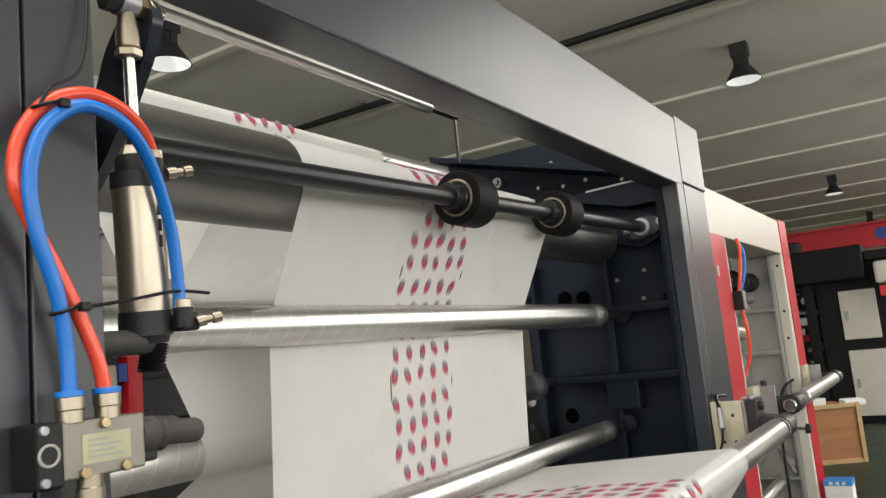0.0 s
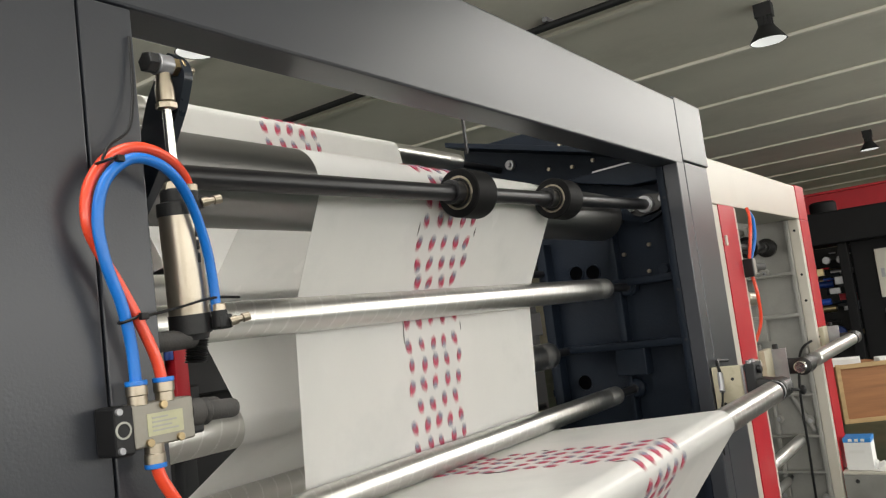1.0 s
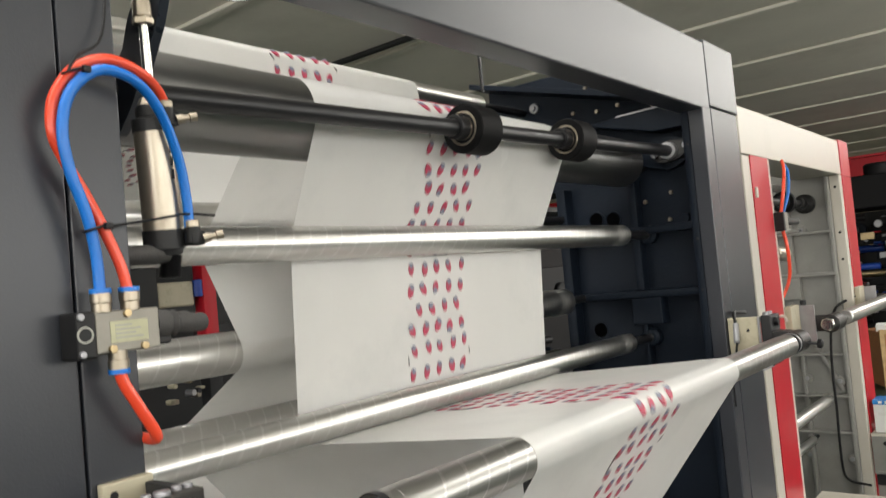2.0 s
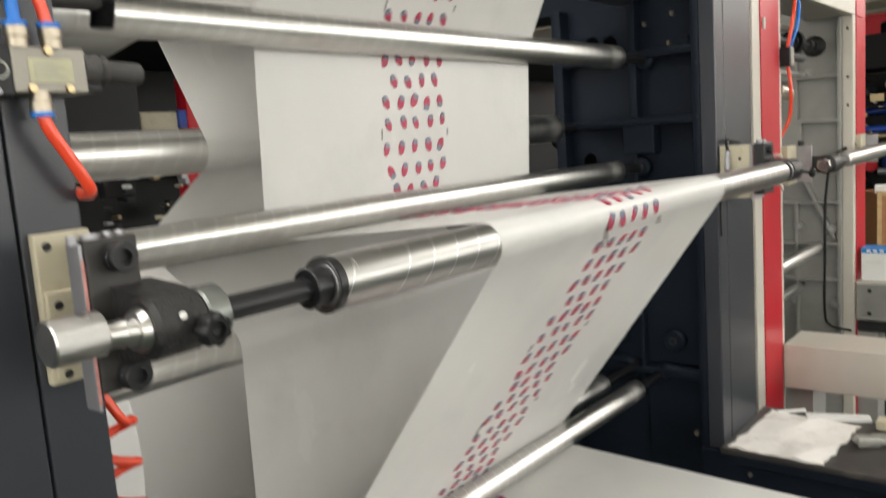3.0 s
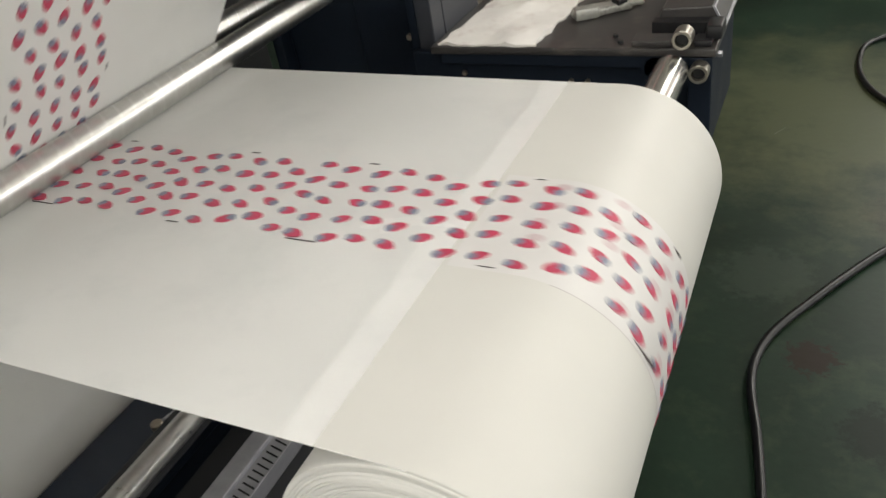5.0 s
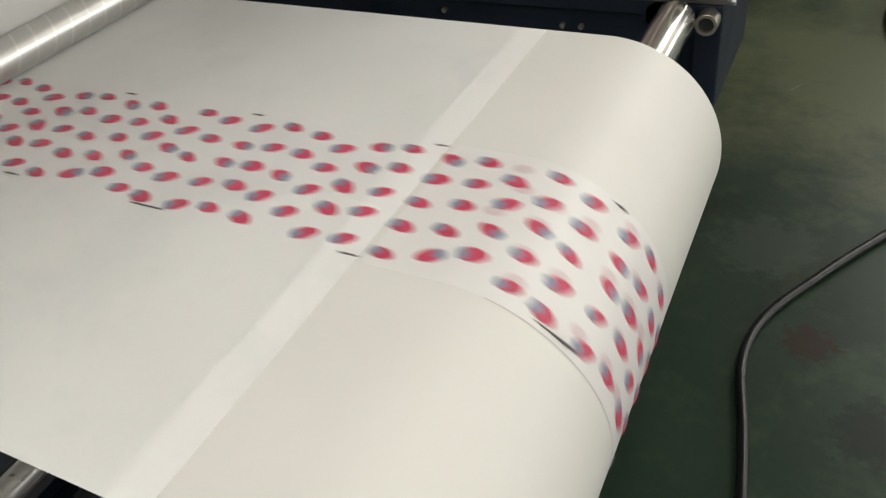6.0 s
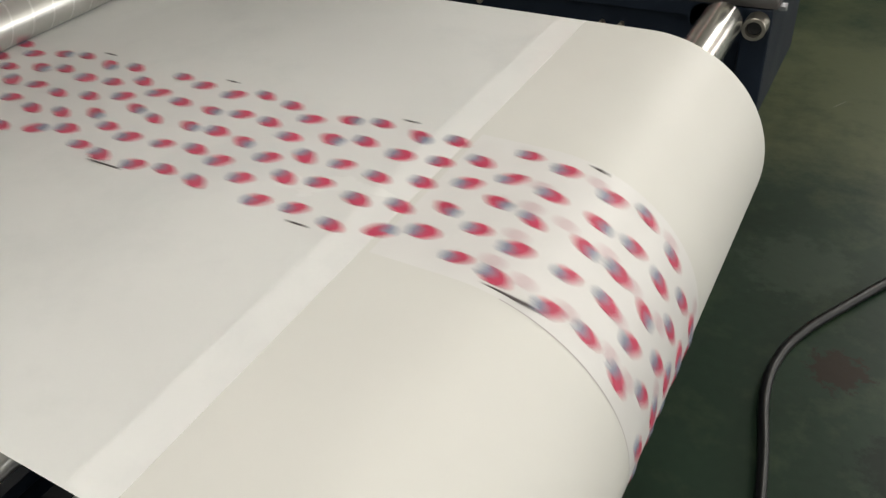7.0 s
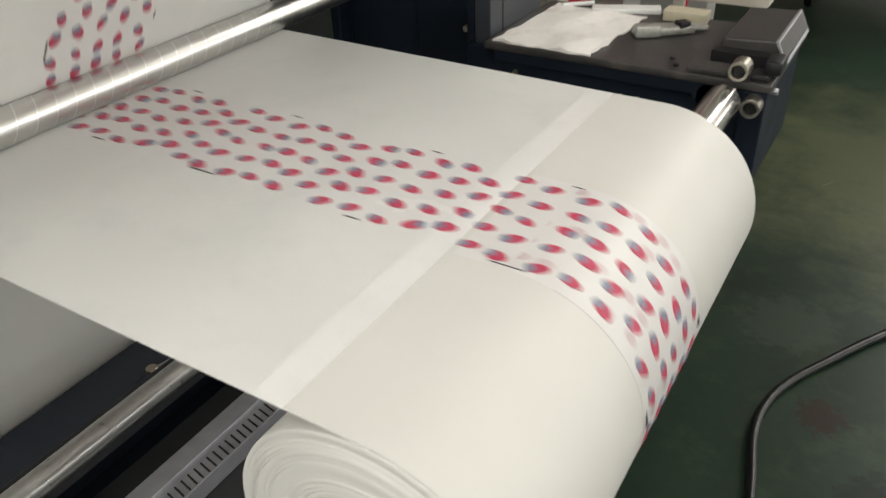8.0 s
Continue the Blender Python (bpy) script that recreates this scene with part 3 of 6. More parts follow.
part("dark_end_ring", ring((x, 0.5068, z), (x, 0.517, z), r + 0.0006, r - 0.001, 48), BLACK_STEEL, edge, "black end ring")
x, z, r, s = TURNS[8]
roller("guide_roller", "bright steel guide roller pressing down the outgoing film", x, z, r, 0.40, 2.02, ALU, 0.010, 0.346, 2.2, s, groove=0.07)
roller("guide_roller", "steel guide roller behind the descending film", -0.79, 1.078, 0.027, 0.40, 1.97, ALU, 0.010, 0.346, 2.2392, -1, groove=0.07)


def web_sheet(name, label, pts):
    t = thing(name, label, "film", (-0.5, 1.2, 1.0))
    bm = bmesh.new()
    half = 0.00025
    ys = [WEB_NEAR + (WEB_FAR - WEB_NEAR) * j / 6 for j in range(7)]
    rings = []
    for x, z, h in pts:
        nx, nz = -math.sin(h), math.cos(h)
        rings.append([bm.verts.new((x + nx * half, y, z + nz * half)) for y in ys] + [bm.verts.new((x - nx * half, y, z - nz * half)) for y in reversed(ys)])
    for p, q in zip(rings, rings[1:]):
        for i in range(len(p)):
            j = (i + 1) % len(p)
            bm.faces.new((p[i], p[j], q[j], q[i]))
    bm.faces.new(rings[0]), bm.faces.new(rings[-1])
    part("sheet", bm, FILM, t)
    return t


printed = web_sheet("printed_film", "thin white film printed with rows of small strawberries", COURSE[:len(FREE) + 3])
GREY_LINE = mat("fine grey printed line", (0.33, 0.30, 0.30), 0.5)
# A lighter copy of the film paints the bright band before the roll.
LIT_FILM = FILM.copy()
LIT_FILM.name = "film pressed on the roll"
LIT_FILM.node_tree.nodes["Mix Shader"].inputs[0].default_value = 0.36
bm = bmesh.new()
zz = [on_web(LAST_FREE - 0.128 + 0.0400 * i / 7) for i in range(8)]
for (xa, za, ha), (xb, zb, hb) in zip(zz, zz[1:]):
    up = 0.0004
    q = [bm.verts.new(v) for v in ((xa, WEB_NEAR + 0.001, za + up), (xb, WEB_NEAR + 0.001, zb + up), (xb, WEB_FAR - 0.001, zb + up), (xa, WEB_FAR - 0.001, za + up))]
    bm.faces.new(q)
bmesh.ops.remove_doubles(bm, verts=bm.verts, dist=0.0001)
part("contact_band", bm, LIT_FILM, printed, "painted band of light where the film meets the roll")
GHOST = mat("whitish underprint", (0.560, 0.550, 0.540), 0.40, vary=0.03, scale=26)
bm = bmesh.new()
# Added sheet in the roll's colour paints its warm show-through on the film.
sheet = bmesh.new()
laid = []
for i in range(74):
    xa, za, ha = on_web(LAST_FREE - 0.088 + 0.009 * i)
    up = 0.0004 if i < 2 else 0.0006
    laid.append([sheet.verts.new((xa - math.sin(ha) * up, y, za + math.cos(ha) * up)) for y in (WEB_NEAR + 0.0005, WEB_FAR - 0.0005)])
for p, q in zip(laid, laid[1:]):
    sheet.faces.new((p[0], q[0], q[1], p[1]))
part("wound_layer", sheet, ROLL_WHITE, printed, "cream overlay painting the roll's warmth seen through the film")
zz = [on_web(LAST_FREE - 0.080 + 0.009 * i) for i in range(70)]
rows_ = []
for xa, za, ha in zz:
    nx, nz = -math.sin(ha) * 0.0008, math.cos(ha) * 0.0008
    rows_.append([bm.verts.new((xa + nx, y, za + nz)) for y in (1.088, 1.19, 1.306)])
for p, q in zip(rows_, rows_[1:]):
    for j in (0, 1):
        bm.faces.new((p[j], q[j], q[j + 1], p[j + 1]))
part("show_through_band", bm, GHOST, printed, "whitish band under the print on the wound layers")
bm = bmesh.new()
for y in (1.087,):
    for (xa, za, ha), (xb, zb, hb) in zip(zz[14:], zz[15:]):
        up = 0.0010
        bm.faces.new([bm.verts.new(v) for v in ((xa - math.sin(ha) * up, y, za + math.cos(ha) * up), (xb - math.sin(hb) * up, y, zb + math.cos(hb) * up), (xb - math.sin(hb) * up, y + 0.0009, zb + math.cos(hb) * up), (xa - math.sin(ha) * up, y + 0.0009, za + math.cos(ha) * up))])
bmesh.ops.remove_doubles(bm, verts=bm.verts, dist=0.0001)
part("edge_line", bm, GREY_LINE, printed, "fine grey line beside the print")
web_sheet("blank_film", "thin blank white film rising from the back roll", web_course(BLANK))


def film_roll(name, label, c, y0, y1, core_r, inset, rough_end=1.0, material=ROLL_WHITE):
    x, z, r = c
    t = thing(name, label, "film roll", (x, (y0 + y1) / 2, z))
    n = y1 - y0
    prof = [(0.0, core_r)]
    k = 70
    rng = random.Random(5)
    for i in range(1, k):
        prof.append(((rng.uniform(-0.0022, 0.0022) + 0.0018 * math.sin(i * 0.31)) * rough_end, core_r + (r - core_r) * i / k))
    prof += [(0.0, r - 0.004), (0.002, r - 0.001), (0.005, r - inset), (n - 0.005, r - inset), (n - 0.002, r - 0.001), (n, r - 0.004), (n, core_r), (0, core_r)]
    part("wound_film", add_lathe(bmesh.new(), (x, y0, z), (x, y1, z), prof, 96), material, t)
    part("core", ring((x, y0 - 0.012, z), (x, y1 + 0.012, z), core_r - 0.0002, core_r - 0.008, 48), PINE, t, "brown card core")
    return t


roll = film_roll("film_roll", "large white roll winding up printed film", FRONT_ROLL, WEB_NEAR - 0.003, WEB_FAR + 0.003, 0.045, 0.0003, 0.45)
part("winding_shaft", rod((0.096, 0.55, 0.851), (0.096, 2.085, 0.851), 0.037, 40), CHROME, roll, "polished steel winding shaft")
part("shaft_journal", rod((0.096, 2.085, 0.851), (0.096, 2.13, 0.851), 0.018, 32), GALV, roll)
GHOST_RED = mat("print of the layer below showing through", (0.49, 0.405, 0.415), 0.42, vary=0.06, scale=40)
rng = random.Random(17)
for k in range(25):
    for i in range(5):
        if rng.random() < 0.35:
            continue
        y, a = 1.118 + 0.168 * i / 4 + rng.uniform(-0.006, 0.006), k * 2 * math.pi / 25 + rng.uniform(-0.05, 0.05)
        q = FRONT_ROLL[2] + 0.0019
        bm = bmesh.new()
        vs = []
        for j in range(12):
            e = 2 * math.pi * j / 12
            aa = a + math.cos(e) * 0.011 / q
            vs.append(bm.verts.new((FRONT_ROLL[0] + q * math.cos(aa), y + math.sin(e) * 0.008, FRONT_ROLL[1] + q * math.sin(aa))))
        bm.faces.new(vs)
        part("faint_berry", bm, GHOST_RED, roll)
back = film_roll("film_roll", "big white parent roll with a grey end face", BACK_ROLL, 0.76, 1.66, 0.05, 0.0012, 0.1, LIGHTENED_BLANK)
part("unwind_shaft", rod((BACK_ROLL[0], 0.34, 1.19), (BACK_ROLL[0], 2.26, 1.19), 0.03, 32), BLACK_STEEL, back)


# ---------------------------------------------------------------- motion of the print and the rollers
def strawberry(x, y, r, turn, rng):
    """Outlines of a printed berry: its egg-shaped body and the leafy cap over its blunt end."""
    c, s = math.cos(turn), math.sin(turn)

    def at(u, w):
        return x + u * c - w * s, y + u * s + w * c

    fat = rng.uniform(0.60, 0.72)
    body, cap = [], []
    for i in range(16):
        a = 2 * math.pi * i / 16
        w = math.sin(a)
        body.append(at(math.cos(a) * r * fat * (1 + 0.22 * w) * (1 + 0.05 * rng.uniform(-1, 1)), w * r))
    for i in range(15):
        u = -0.70 + 1.40 * i / 14
        cap.append(at(u * r * fat, r * (0.22 + (0.20 if i % 2 else -0.06) + 0.10 * rng.uniform(-1, 1) + 0.55 * abs(u) ** 2)))
    for i in range(9):
        u = 0.72 - 1.44 * i / 8
        cap.append(at(u * r * fat * 1.12, r * (1.12 - 0.40 * u * u + (0.18 if i % 2 else -0.04) * rng.uniform(0.3, 1))))
    return body, cap


def add_flake(bm, pts, lift, index):
    lo = [bm.verts.new((x, y, -lift)) for x, y in pts]
    hi = [bm.verts.new((x, y, lift)) for x, y in pts]
    fs = [bm.faces.new(lo), bm.faces.new(hi)] + [bm.faces.new((lo[i], lo[i - 1], hi[i - 1], hi[i])) for i in range(len(lo))]
    for f in fs:
        f.material_index = index


def flake_mesh(name, flakes, materials):
    bm = bmesh.new()
    for pts, lift, index in flakes:
        add_flake(bm, pts, lift, index)
    bmesh.ops.recalc_face_normals(bm, faces=bm.faces)
    me = bpy.data.meshes.new(name)
    bm.to_mesh(me)
    bm.free()
    for m in materials:
        me.materials.append(m)
    return me


def print_row_meshes(kind, rng):
    """The berries of one row, each a mesh, and the register marks of some rows."""
    out = []
    count = 4 if kind in (3, 8) else 5
    for i in range(count):
        y = 1.112 + 0.168 * (i + (0.5 if count == 4 else 0.08 if kind % 2 else -0.08)) / 4 + rng.uniform(-0.003, 0.003)
        x = rng.uniform(-0.0028, 0.0028) - (i - 2) * 0.0014
        turn = 1.57 + rng.uniform(-0.55, 0.55) + (3.14 if rng.random() < 0.16 else 0)
        r = rng.uniform(0.0118, 0.0138)
        body, cap = strawberry(x, y, r, turn, rng)
        out.append(("strawberry", flake_mesh("strawberry", [(body, 0.0019, 0), (cap, 0.0021, 1)], (INK_RED, INK_BLUE))))
    if kind in (5, 10):
        n = 0.022 if kind == 10 else 0.010
        out.append(("register_mark", flake_mesh("register_mark", [([(0.02 - n, 1.0940), (0.02 + n, 1.0940), (0.02 + n, 1.0953), (0.02 - n, 1.0953)], 0.0017, 0)], (INK_BLACK,))))
        out.append(("register_mark", flake_mesh("register_mark", [([(0.014, 1.2995), (0.028, 1.2995), (0.028, 1.3007), (0.014, 1.3007)], 0.0017, 0)], (INK_BLACK,))))
    return out


ROW_RNG = random.Random(11)
ROW_MESHES = [print_row_meshes(k, ROW_RNG) for k in range(11)]
PRINT_ROWS = []
# the long mark stands at x = -0.159 on the outgoing stretch at 4.5 s
MARK = None
for k in range(len(COURSE)):
    if RUN[k] > LAST_FREE - 0.6 and COURSE[k][0] >= -0.159:
        MARK = RUN[k] + (-0.159 - COURSE[k][0])
        break
START = MARK - SPEED * 4.5
STEP = [i * 0.0418 + (0.0076 if i > 5 else 0) for i in range(11)]
for rep in range(-40, 40):
    for k in range(11):
        s0 = START - 0.02 + rep * REPEAT + STEP[k] - STEP[10]
        if s0 + SPEED * 8.0 < LAST_FREE - 4.4 or s0 > LAST_FREE + FRONT_ROLL[2] * 3.2:
            continue
        if s0 < 0.0:
            continue
        row = new("printed_berries")
        row.empty_display_size = 0.02
        for part_name, me in ROW_MESHES[k]:
            new(part_name, me).parent = row
        tagged(row, "row of small raspberry red printed strawberries on the film", "printed pattern", "printed strawberry rows")
        PRINT_ROWS.append((row, s0))


def key_row(row, s0):
    last = frame(8.0)
    rows = []
    at = [s0 + SPEED * (f - 1) / FPS for f in range(0, last + 2)]
    since = 99
    for f in range(1, last + 1):
        s = at[f]
        hidden = s < LAST_FREE - 4.5 or s > LAST_FREE + FRONT_ROLL[2] * 3.6
        step = 8 if hidden else 1
        since += 1
        if f == 1 or f == last or since >= step:
            rows.append(((f - 1) / FPS, web_pose(s)))
            since = 0
    walk(row, rows)


def key_roller(t, r, sense):
    base = t.location.copy()
    last = frame(8.0)
    rate = SPEED / r
    step = max(1, min(15, int(1.2 / (rate / FPS))))
    fs = sorted(set(list(range(1, last + 1, step)) + [last]))
    walk(t, [((f - 1) / FPS, pose(base.x, base.y, base.z, 0, -math.degrees(sense * rate * (f - 1) / FPS), 0)) for f in fs])


def motions():
    for row, s0 in PRINT_ROWS:
        key_row(row, s0)
    for t, r, sense in ROLLERS:
        key_roller(t, r, sense)


ROLLERS.append((roll, FRONT_ROLL[2], -1))
ROLLERS.append((back, BACK_ROLL[2], 1))


# ---------------------------------------------------------------- pressing shaft, lever and air cylinder
LEVER = mat("blue-black lever paint", (0.012, 0.016, 0.024), 0.3, vary=0.15, scale=20, spec=0.5)


def press_shaft():
    x, z = -0.622, 2.252
    t = thing("press_shaft", "blackened steel shaft carrying two rubber pressing wheels", "shaft", (x, 1.3, z))
    part("shaft", rod((x, 0.40, z - 0.044), (x, 2.21, z + 0.012), 0.0165, 32), BLACK_STEEL, t)
    zc = z
    for y0 in (1.140, 1.548):
        z = zc - 0.044 + (y0 - 0.37) * 0.031
        w = part("pressing_wheel", ring((x, y0, z), (x, y0 + 0.072, z), 0.050, 0.034, 56), RUBBER, t, "black rubber pressing wheel")
        part("bearing_ring", ring((x, y0 - 0.001, z), (x, y0 + 0.06, z), 0.0345, 0.0305, 48), NICKEL, w, "bright outer bearing ring")
        part("bearing_seal", ring((x, y0 + 0.003, z), (x, y0 + 0.055, z), 0.031, 0.021, 48), BLACK_PLASTIC, w)
        part("inner_race", ring((x, y0 - 0.003, z), (x, y0 + 0.05, z), 0.0235, 0.0165, 40), NICKEL, w)
        part("set_collar", ring((x, y0 - 0.030, z), (x, y0 - 0.003, z), 0.0245, 0.0160, 40), BLACK_STEEL, w)
        part("set_screw", rod((x + 0.012, y0 - 0.018, z + 0.019), (x + 0.015, y0 - 0.018, z + 0.0235), 0.003, 12), CHARCOAL, w)
    z = zc + 0.011
    # flange bearing on the far wall
    f = part("flange_bearing", prism(rounded([(x - 0.062, z - 0.012), (x - 0.03, z - 0.034), (x + 0.03, z - 0.026), (x + 0.066, z + 0.004), (x + 0.062, z + 0.022), (x + 0.0, z + 0.034), (x - 0.05, z + 0.02)], 0.012), "y", 2.178, 2.206, 0.003), IRON, t, "oval cast flange bearing")
    part("bearing_insert", ring((x, 2.158, z), (x, 2.18, z), 0.026, 0.0165, 40), GALV, f)
    for dx, dz in ((-0.048, -0.004), (0.052, 0.010)):
        part("flange_bolt", add_hex(add_ring(bmesh.new(), (x + dx, 2.178, z + dz), (x + dx, 2.172, z + dz), 0.011, 0.005, 24), (x + dx, 2.178, z + dz), (x + dx, 2.165, z + dz), 0.0075), GALV, f)
    part("far_lever", prism(rounded([(x - 0.13, z - 0.02), (x - 0.02, z - 0.055), (x + 0.04, z - 0.03), (x + 0.05, z + 0.03), (x - 0.03, z + 0.06), (x - 0.13, z + 0.03)], 0.02), "y", 2.208, 2.232, 0.003), NAVY, t)
    part("near_lever", prism(rounded([(-0.526, 2.337), (-0.502, 2.320), (-0.495, 2.300), (-0.511, 2.266), (-0.553, 2.208), (-0.580, 2.178), (-0.612, 2.150), (-0.655, 2.150), (-0.672, 2.18), (-0.660, 2.235), (-0.594, 2.246), (-0.573, 2.288), (-0.546, 2.318)], 0.008), "y", 0.406, 0.418, 0.001), LEVER, t, "blue-black steel lever plate")
    part("lever_pin", rod((-0.655, 0.38, 2.176), (-0.655, 0.42, 2.176), 0.014, 28), BLACK_STEEL, t)


press_shaft()


def air_cylinder():
    A, B = Vector((-0.514, 0.384, 2.318)), Vector((-0.530, 0.402, 1.974))
    d = (B - A).normalized()
    n = (B - A).length

    def at(s):
        return A + d * s

    t = thing("air_cylinder", "champagne anodised pneumatic cylinder hanging from a lever", "pneumatic cylinder", tuple(at(n / 2)))
    # rod-end eye and clevis pin
    part("rod_end", ring(tuple(A + Vector((0, -0.009, 0))), tuple(A + Vector((0, 0.009, 0))), 0.0135, 0.007, 32), GALV, t)
    part("pin", rod(tuple(A + Vector((0, -0.020, 0))), tuple(A + Vector((0, 0.040, 0))), 0.0065, 24), NICKEL, t)
    part("pin_nut", add_hex(bmesh.new(), tuple(A + Vector((0, -0.022, 0))), tuple(A + Vector((0, -0.010, 0))), 0.013), CHARCOAL, t)
    part("pin_nut", add_hex(bmesh.new(), tuple(A + Vector((0, 0.010, 0))), tuple(A + Vector((0, 0.019, 0))), 0.012), BRASS, t, "brass nut")
    part("pin_washer", ring(tuple(A + Vector((0, 0.020, 0))), tuple(A + Vector((0, 0.024, 0))), 0.0125, 0.006), BRASS, t)
    part("rod_fork", add_lathe(bmesh.new(), tuple(at(0.010)), tuple(at(0.05)), [(0, 0), (0, 0.008), (0.006, 0.0085), (0.022, 0.0105), (0.036, 0.0105), (0.038, 0.0085), (0.038, 0)], 24), NICKEL, t)
    part("lock_nut", add_hex(bmesh.new(), tuple(at(0.048)), tuple(at(0.056)), 0.012), NICKEL, t)
    part("piston_rod", rod(tuple(at(0.05)), tuple(at(0.17)), 0.0052, 24), CHROME, t, "bright chromed piston rod")
    part("rod_nut", add_hex(bmesh.new(), tuple(at(0.148)), tuple(at(0.160)), 0.0125), NICKEL, t)
    part("front_cap", add_lathe(bmesh.new(), tuple(at(0.158)), tuple(at(0.192)), [(0, 0), (0, 0.012), (0.004, 0.0135), (0.016, 0.0135), (0.018, 0.0175), (0.034, 0.0178), (0.034, 0)], 40), CHARCOAL, t)
    part("barrel", rod(tuple(at(0.190)), tuple(at(0.316)), 0.0168, 48, 0.0005), CYL_ALU, t)
    part("rear_cap", add_lathe(bmesh.new(), tuple(at(0.315)), tuple(at(0.350)), [(0, 0), (0, 0.0178), (0.024, 0.0178), (0.026, 0.0155), (0.032, 0.0145), (0.033, 0)], 40), CHARCOAL, t)
    bm = bmesh.new()
    prof = [(0, 0)]
    for i in range(9):
        prof += [(0.0032 * i, 0.0080), (0.0032 * i + 0.0016, 0.0098)]
    add_lathe(bm, tuple(at(0.347) + Vector((0, 0.006, 0))), tuple(at(0.384)), prof + [(0.029, 0.0080), (0.029, 0)], 24)
    part("threaded_tail", bm, BLACK_PLASTIC, t)
    part("pivot_pin", rod(tuple(at(0.345) + Vector((0, -0.062, 0.0))), tuple(at(0.345) + Vector((0, 0.0, 0.0))), 0.0125, 28), GREY_RUBBER, t, "grey pivot pin into the post")
    # banjo fittings with brass screws
    for s, up in ((0.162, 1), (0.326, 1)):
        c = at(s) + (Vector((0.020, 0.012, 0)) if s > 0.2 else Vector((0.006, 0.003, -0.012)))
        e = part("elbow_fitting", rod(tuple(c + Vector((0, 0, -0.010))), tuple(c + Vector((0, 0, 0.012))), 0.0085, 24), BLACK_PLASTIC, t, "black push-in elbow fitting")
        part("fitting_collar", rod(tuple(c + Vector((0, 0, 0.010))), tuple(c + Vector((0, 0, 0.020))), 0.0078, 24), NICKEL, e)
        part("fitting_body", add_box(bmesh.new(), c.x - 0.011, c.x + 0.008, c.y - 0.006, c.y + 0.012, c.z - 0.012, c.z + 0.006, bevel=0.003), BLACK_PLASTIC, e)
        part("flow_screw", add_lathe(bmesh.new(), tuple(c + Vector((0.006, 0.008, -0.004))), tuple(c + Vector((0.016, 0.034, 0.002))), [(0, 0), (0, 0.006), (0.008, 0.006), (0.0085, 0.0042), (0.014, 0.0042), (0.0145, 0.0058), (0.022, 0.0058), (0.022, 0)], 16), NICKEL, e, "brass flow screw")
    # printed marks on the barrel
    bm = bmesh.new()
    for k in range(3):
        p = at(0.215 + k * 0.016) + Vector((0.0166, 0.004, 0))
        add_box(bm, p.x - 0.0004, p.x + 0.0006, p.y - 0.0012, p.y + 0.0012, p.z - 0.006, p.z + 0.006)
    part("maker_marks", bm, CHARCOAL, t)
    # thickened about its axis to its true bore
    for ob in t.children_recursive:
        for v in ob.data.vertices:
            p = v.co + ORIGIN[t] - A
            k = 0.08 if ob.name.startswith(("elbow", "fitting", "flow")) else 0.34 if p.dot(d) > 0.155 else 0.04
            v.co += k * (p - d * p.dot(d)) - d * p.dot(d) * 0.075 + Vector((0.002, 0.004, -0.006)) + (Vector((0.008, 0.006, 0)) if k == 0.08 else Vector())


air_cylinder()
blue = thing("air_hose", "glossy blue pneumatic hose looping down to the valve", "hose", (-0.46, 0.3, 2.1), "air hoses")
part("hose", tube([(-0.498, 0.420, 2.020), (-0.497, 0.419, 2.048), (-0.492, 0.410, 2.095), (-0.483, 0.389, 2.140), (-0.472, 0.362, 2.168), (-0.465, 0.332, 2.181), (-0.464, 0.302, 2.180), (-0.465, 0.275, 2.156), (-0.466, 0.264, 2.118), (-0.467, 0.269, 2.075), (-0.468, 0.283, 2.032), (-0.470, 0.291, 1.990), (-0.471, 0.293, 1.945)], 0.0058, 14), BLUE_TUBE, blue)
red = thing("air_hose", "glossy orange red pneumatic hose looping down to the valve", "hose", (-0.47, 0.3, 2.1), "air hoses")
part("hose", tube([(-0.506, 0.404, 2.170), (-0.500, 0.394, 2.180), (-0.486, 0.370, 2.190), (-0.477, 0.340, 2.197), (-0.474, 0.312, 2.196), (-0.474, 0.283, 2.181), (-0.475, 0.262, 2.150), (-0.477, 0.259, 2.115), (-0.479, 0.271, 2.086), (-0.478, 0.289, 2.052), (-0.474, 0.305, 2.013), (-0.471, 0.318, 1.975), (-0.471, 0.324, 1.942)], 0.0058, 14), RED_TUBE, red)
feed = thing("air_hose", "orange red pneumatic hose leaving the valve downwards", "hose", (-0.465, 0.31, 1.84), "air hoses")
part("hose", tube([(-0.469, 0.307, 1.886), (-0.468, 0.308, 1.862), (-0.467, 0.322, 1.834), (-0.469, 0.340, 1.803), (-0.480, 0.347, 1.793), (-0.510, 0.349, 1.792), (-0.57, 0.343, 1.795)], 0.0062, 14), RED_TUBE, feed)
spiral = thing("spiral_hose", "orange red coiled air hose hanging inside the frame", "hose", (-0.6, 0.4, 1.35), "air hoses")
pts = [(-0.60, 0.338, 1.585), (-0.60, 0.366, 1.578), (-0.592, 0.385, 1.555)]
for i in range(8 * 12):
    a = i / 12 * 2 * math.pi
    pts.append((-0.60 + 0.020 * math.cos(a), 0.400 + 0.022 * math.sin(a), 1.52 - i / 12 * 0.052))
part("hose", tube(pts, 0.0058, 10, 2), RED_TUBE, spiral)
part("end_fitting", rod((-0.60, 0.40, 1.12), (-0.60, 0.40, 1.06), 0.014, 24), NICKEL, spiral)
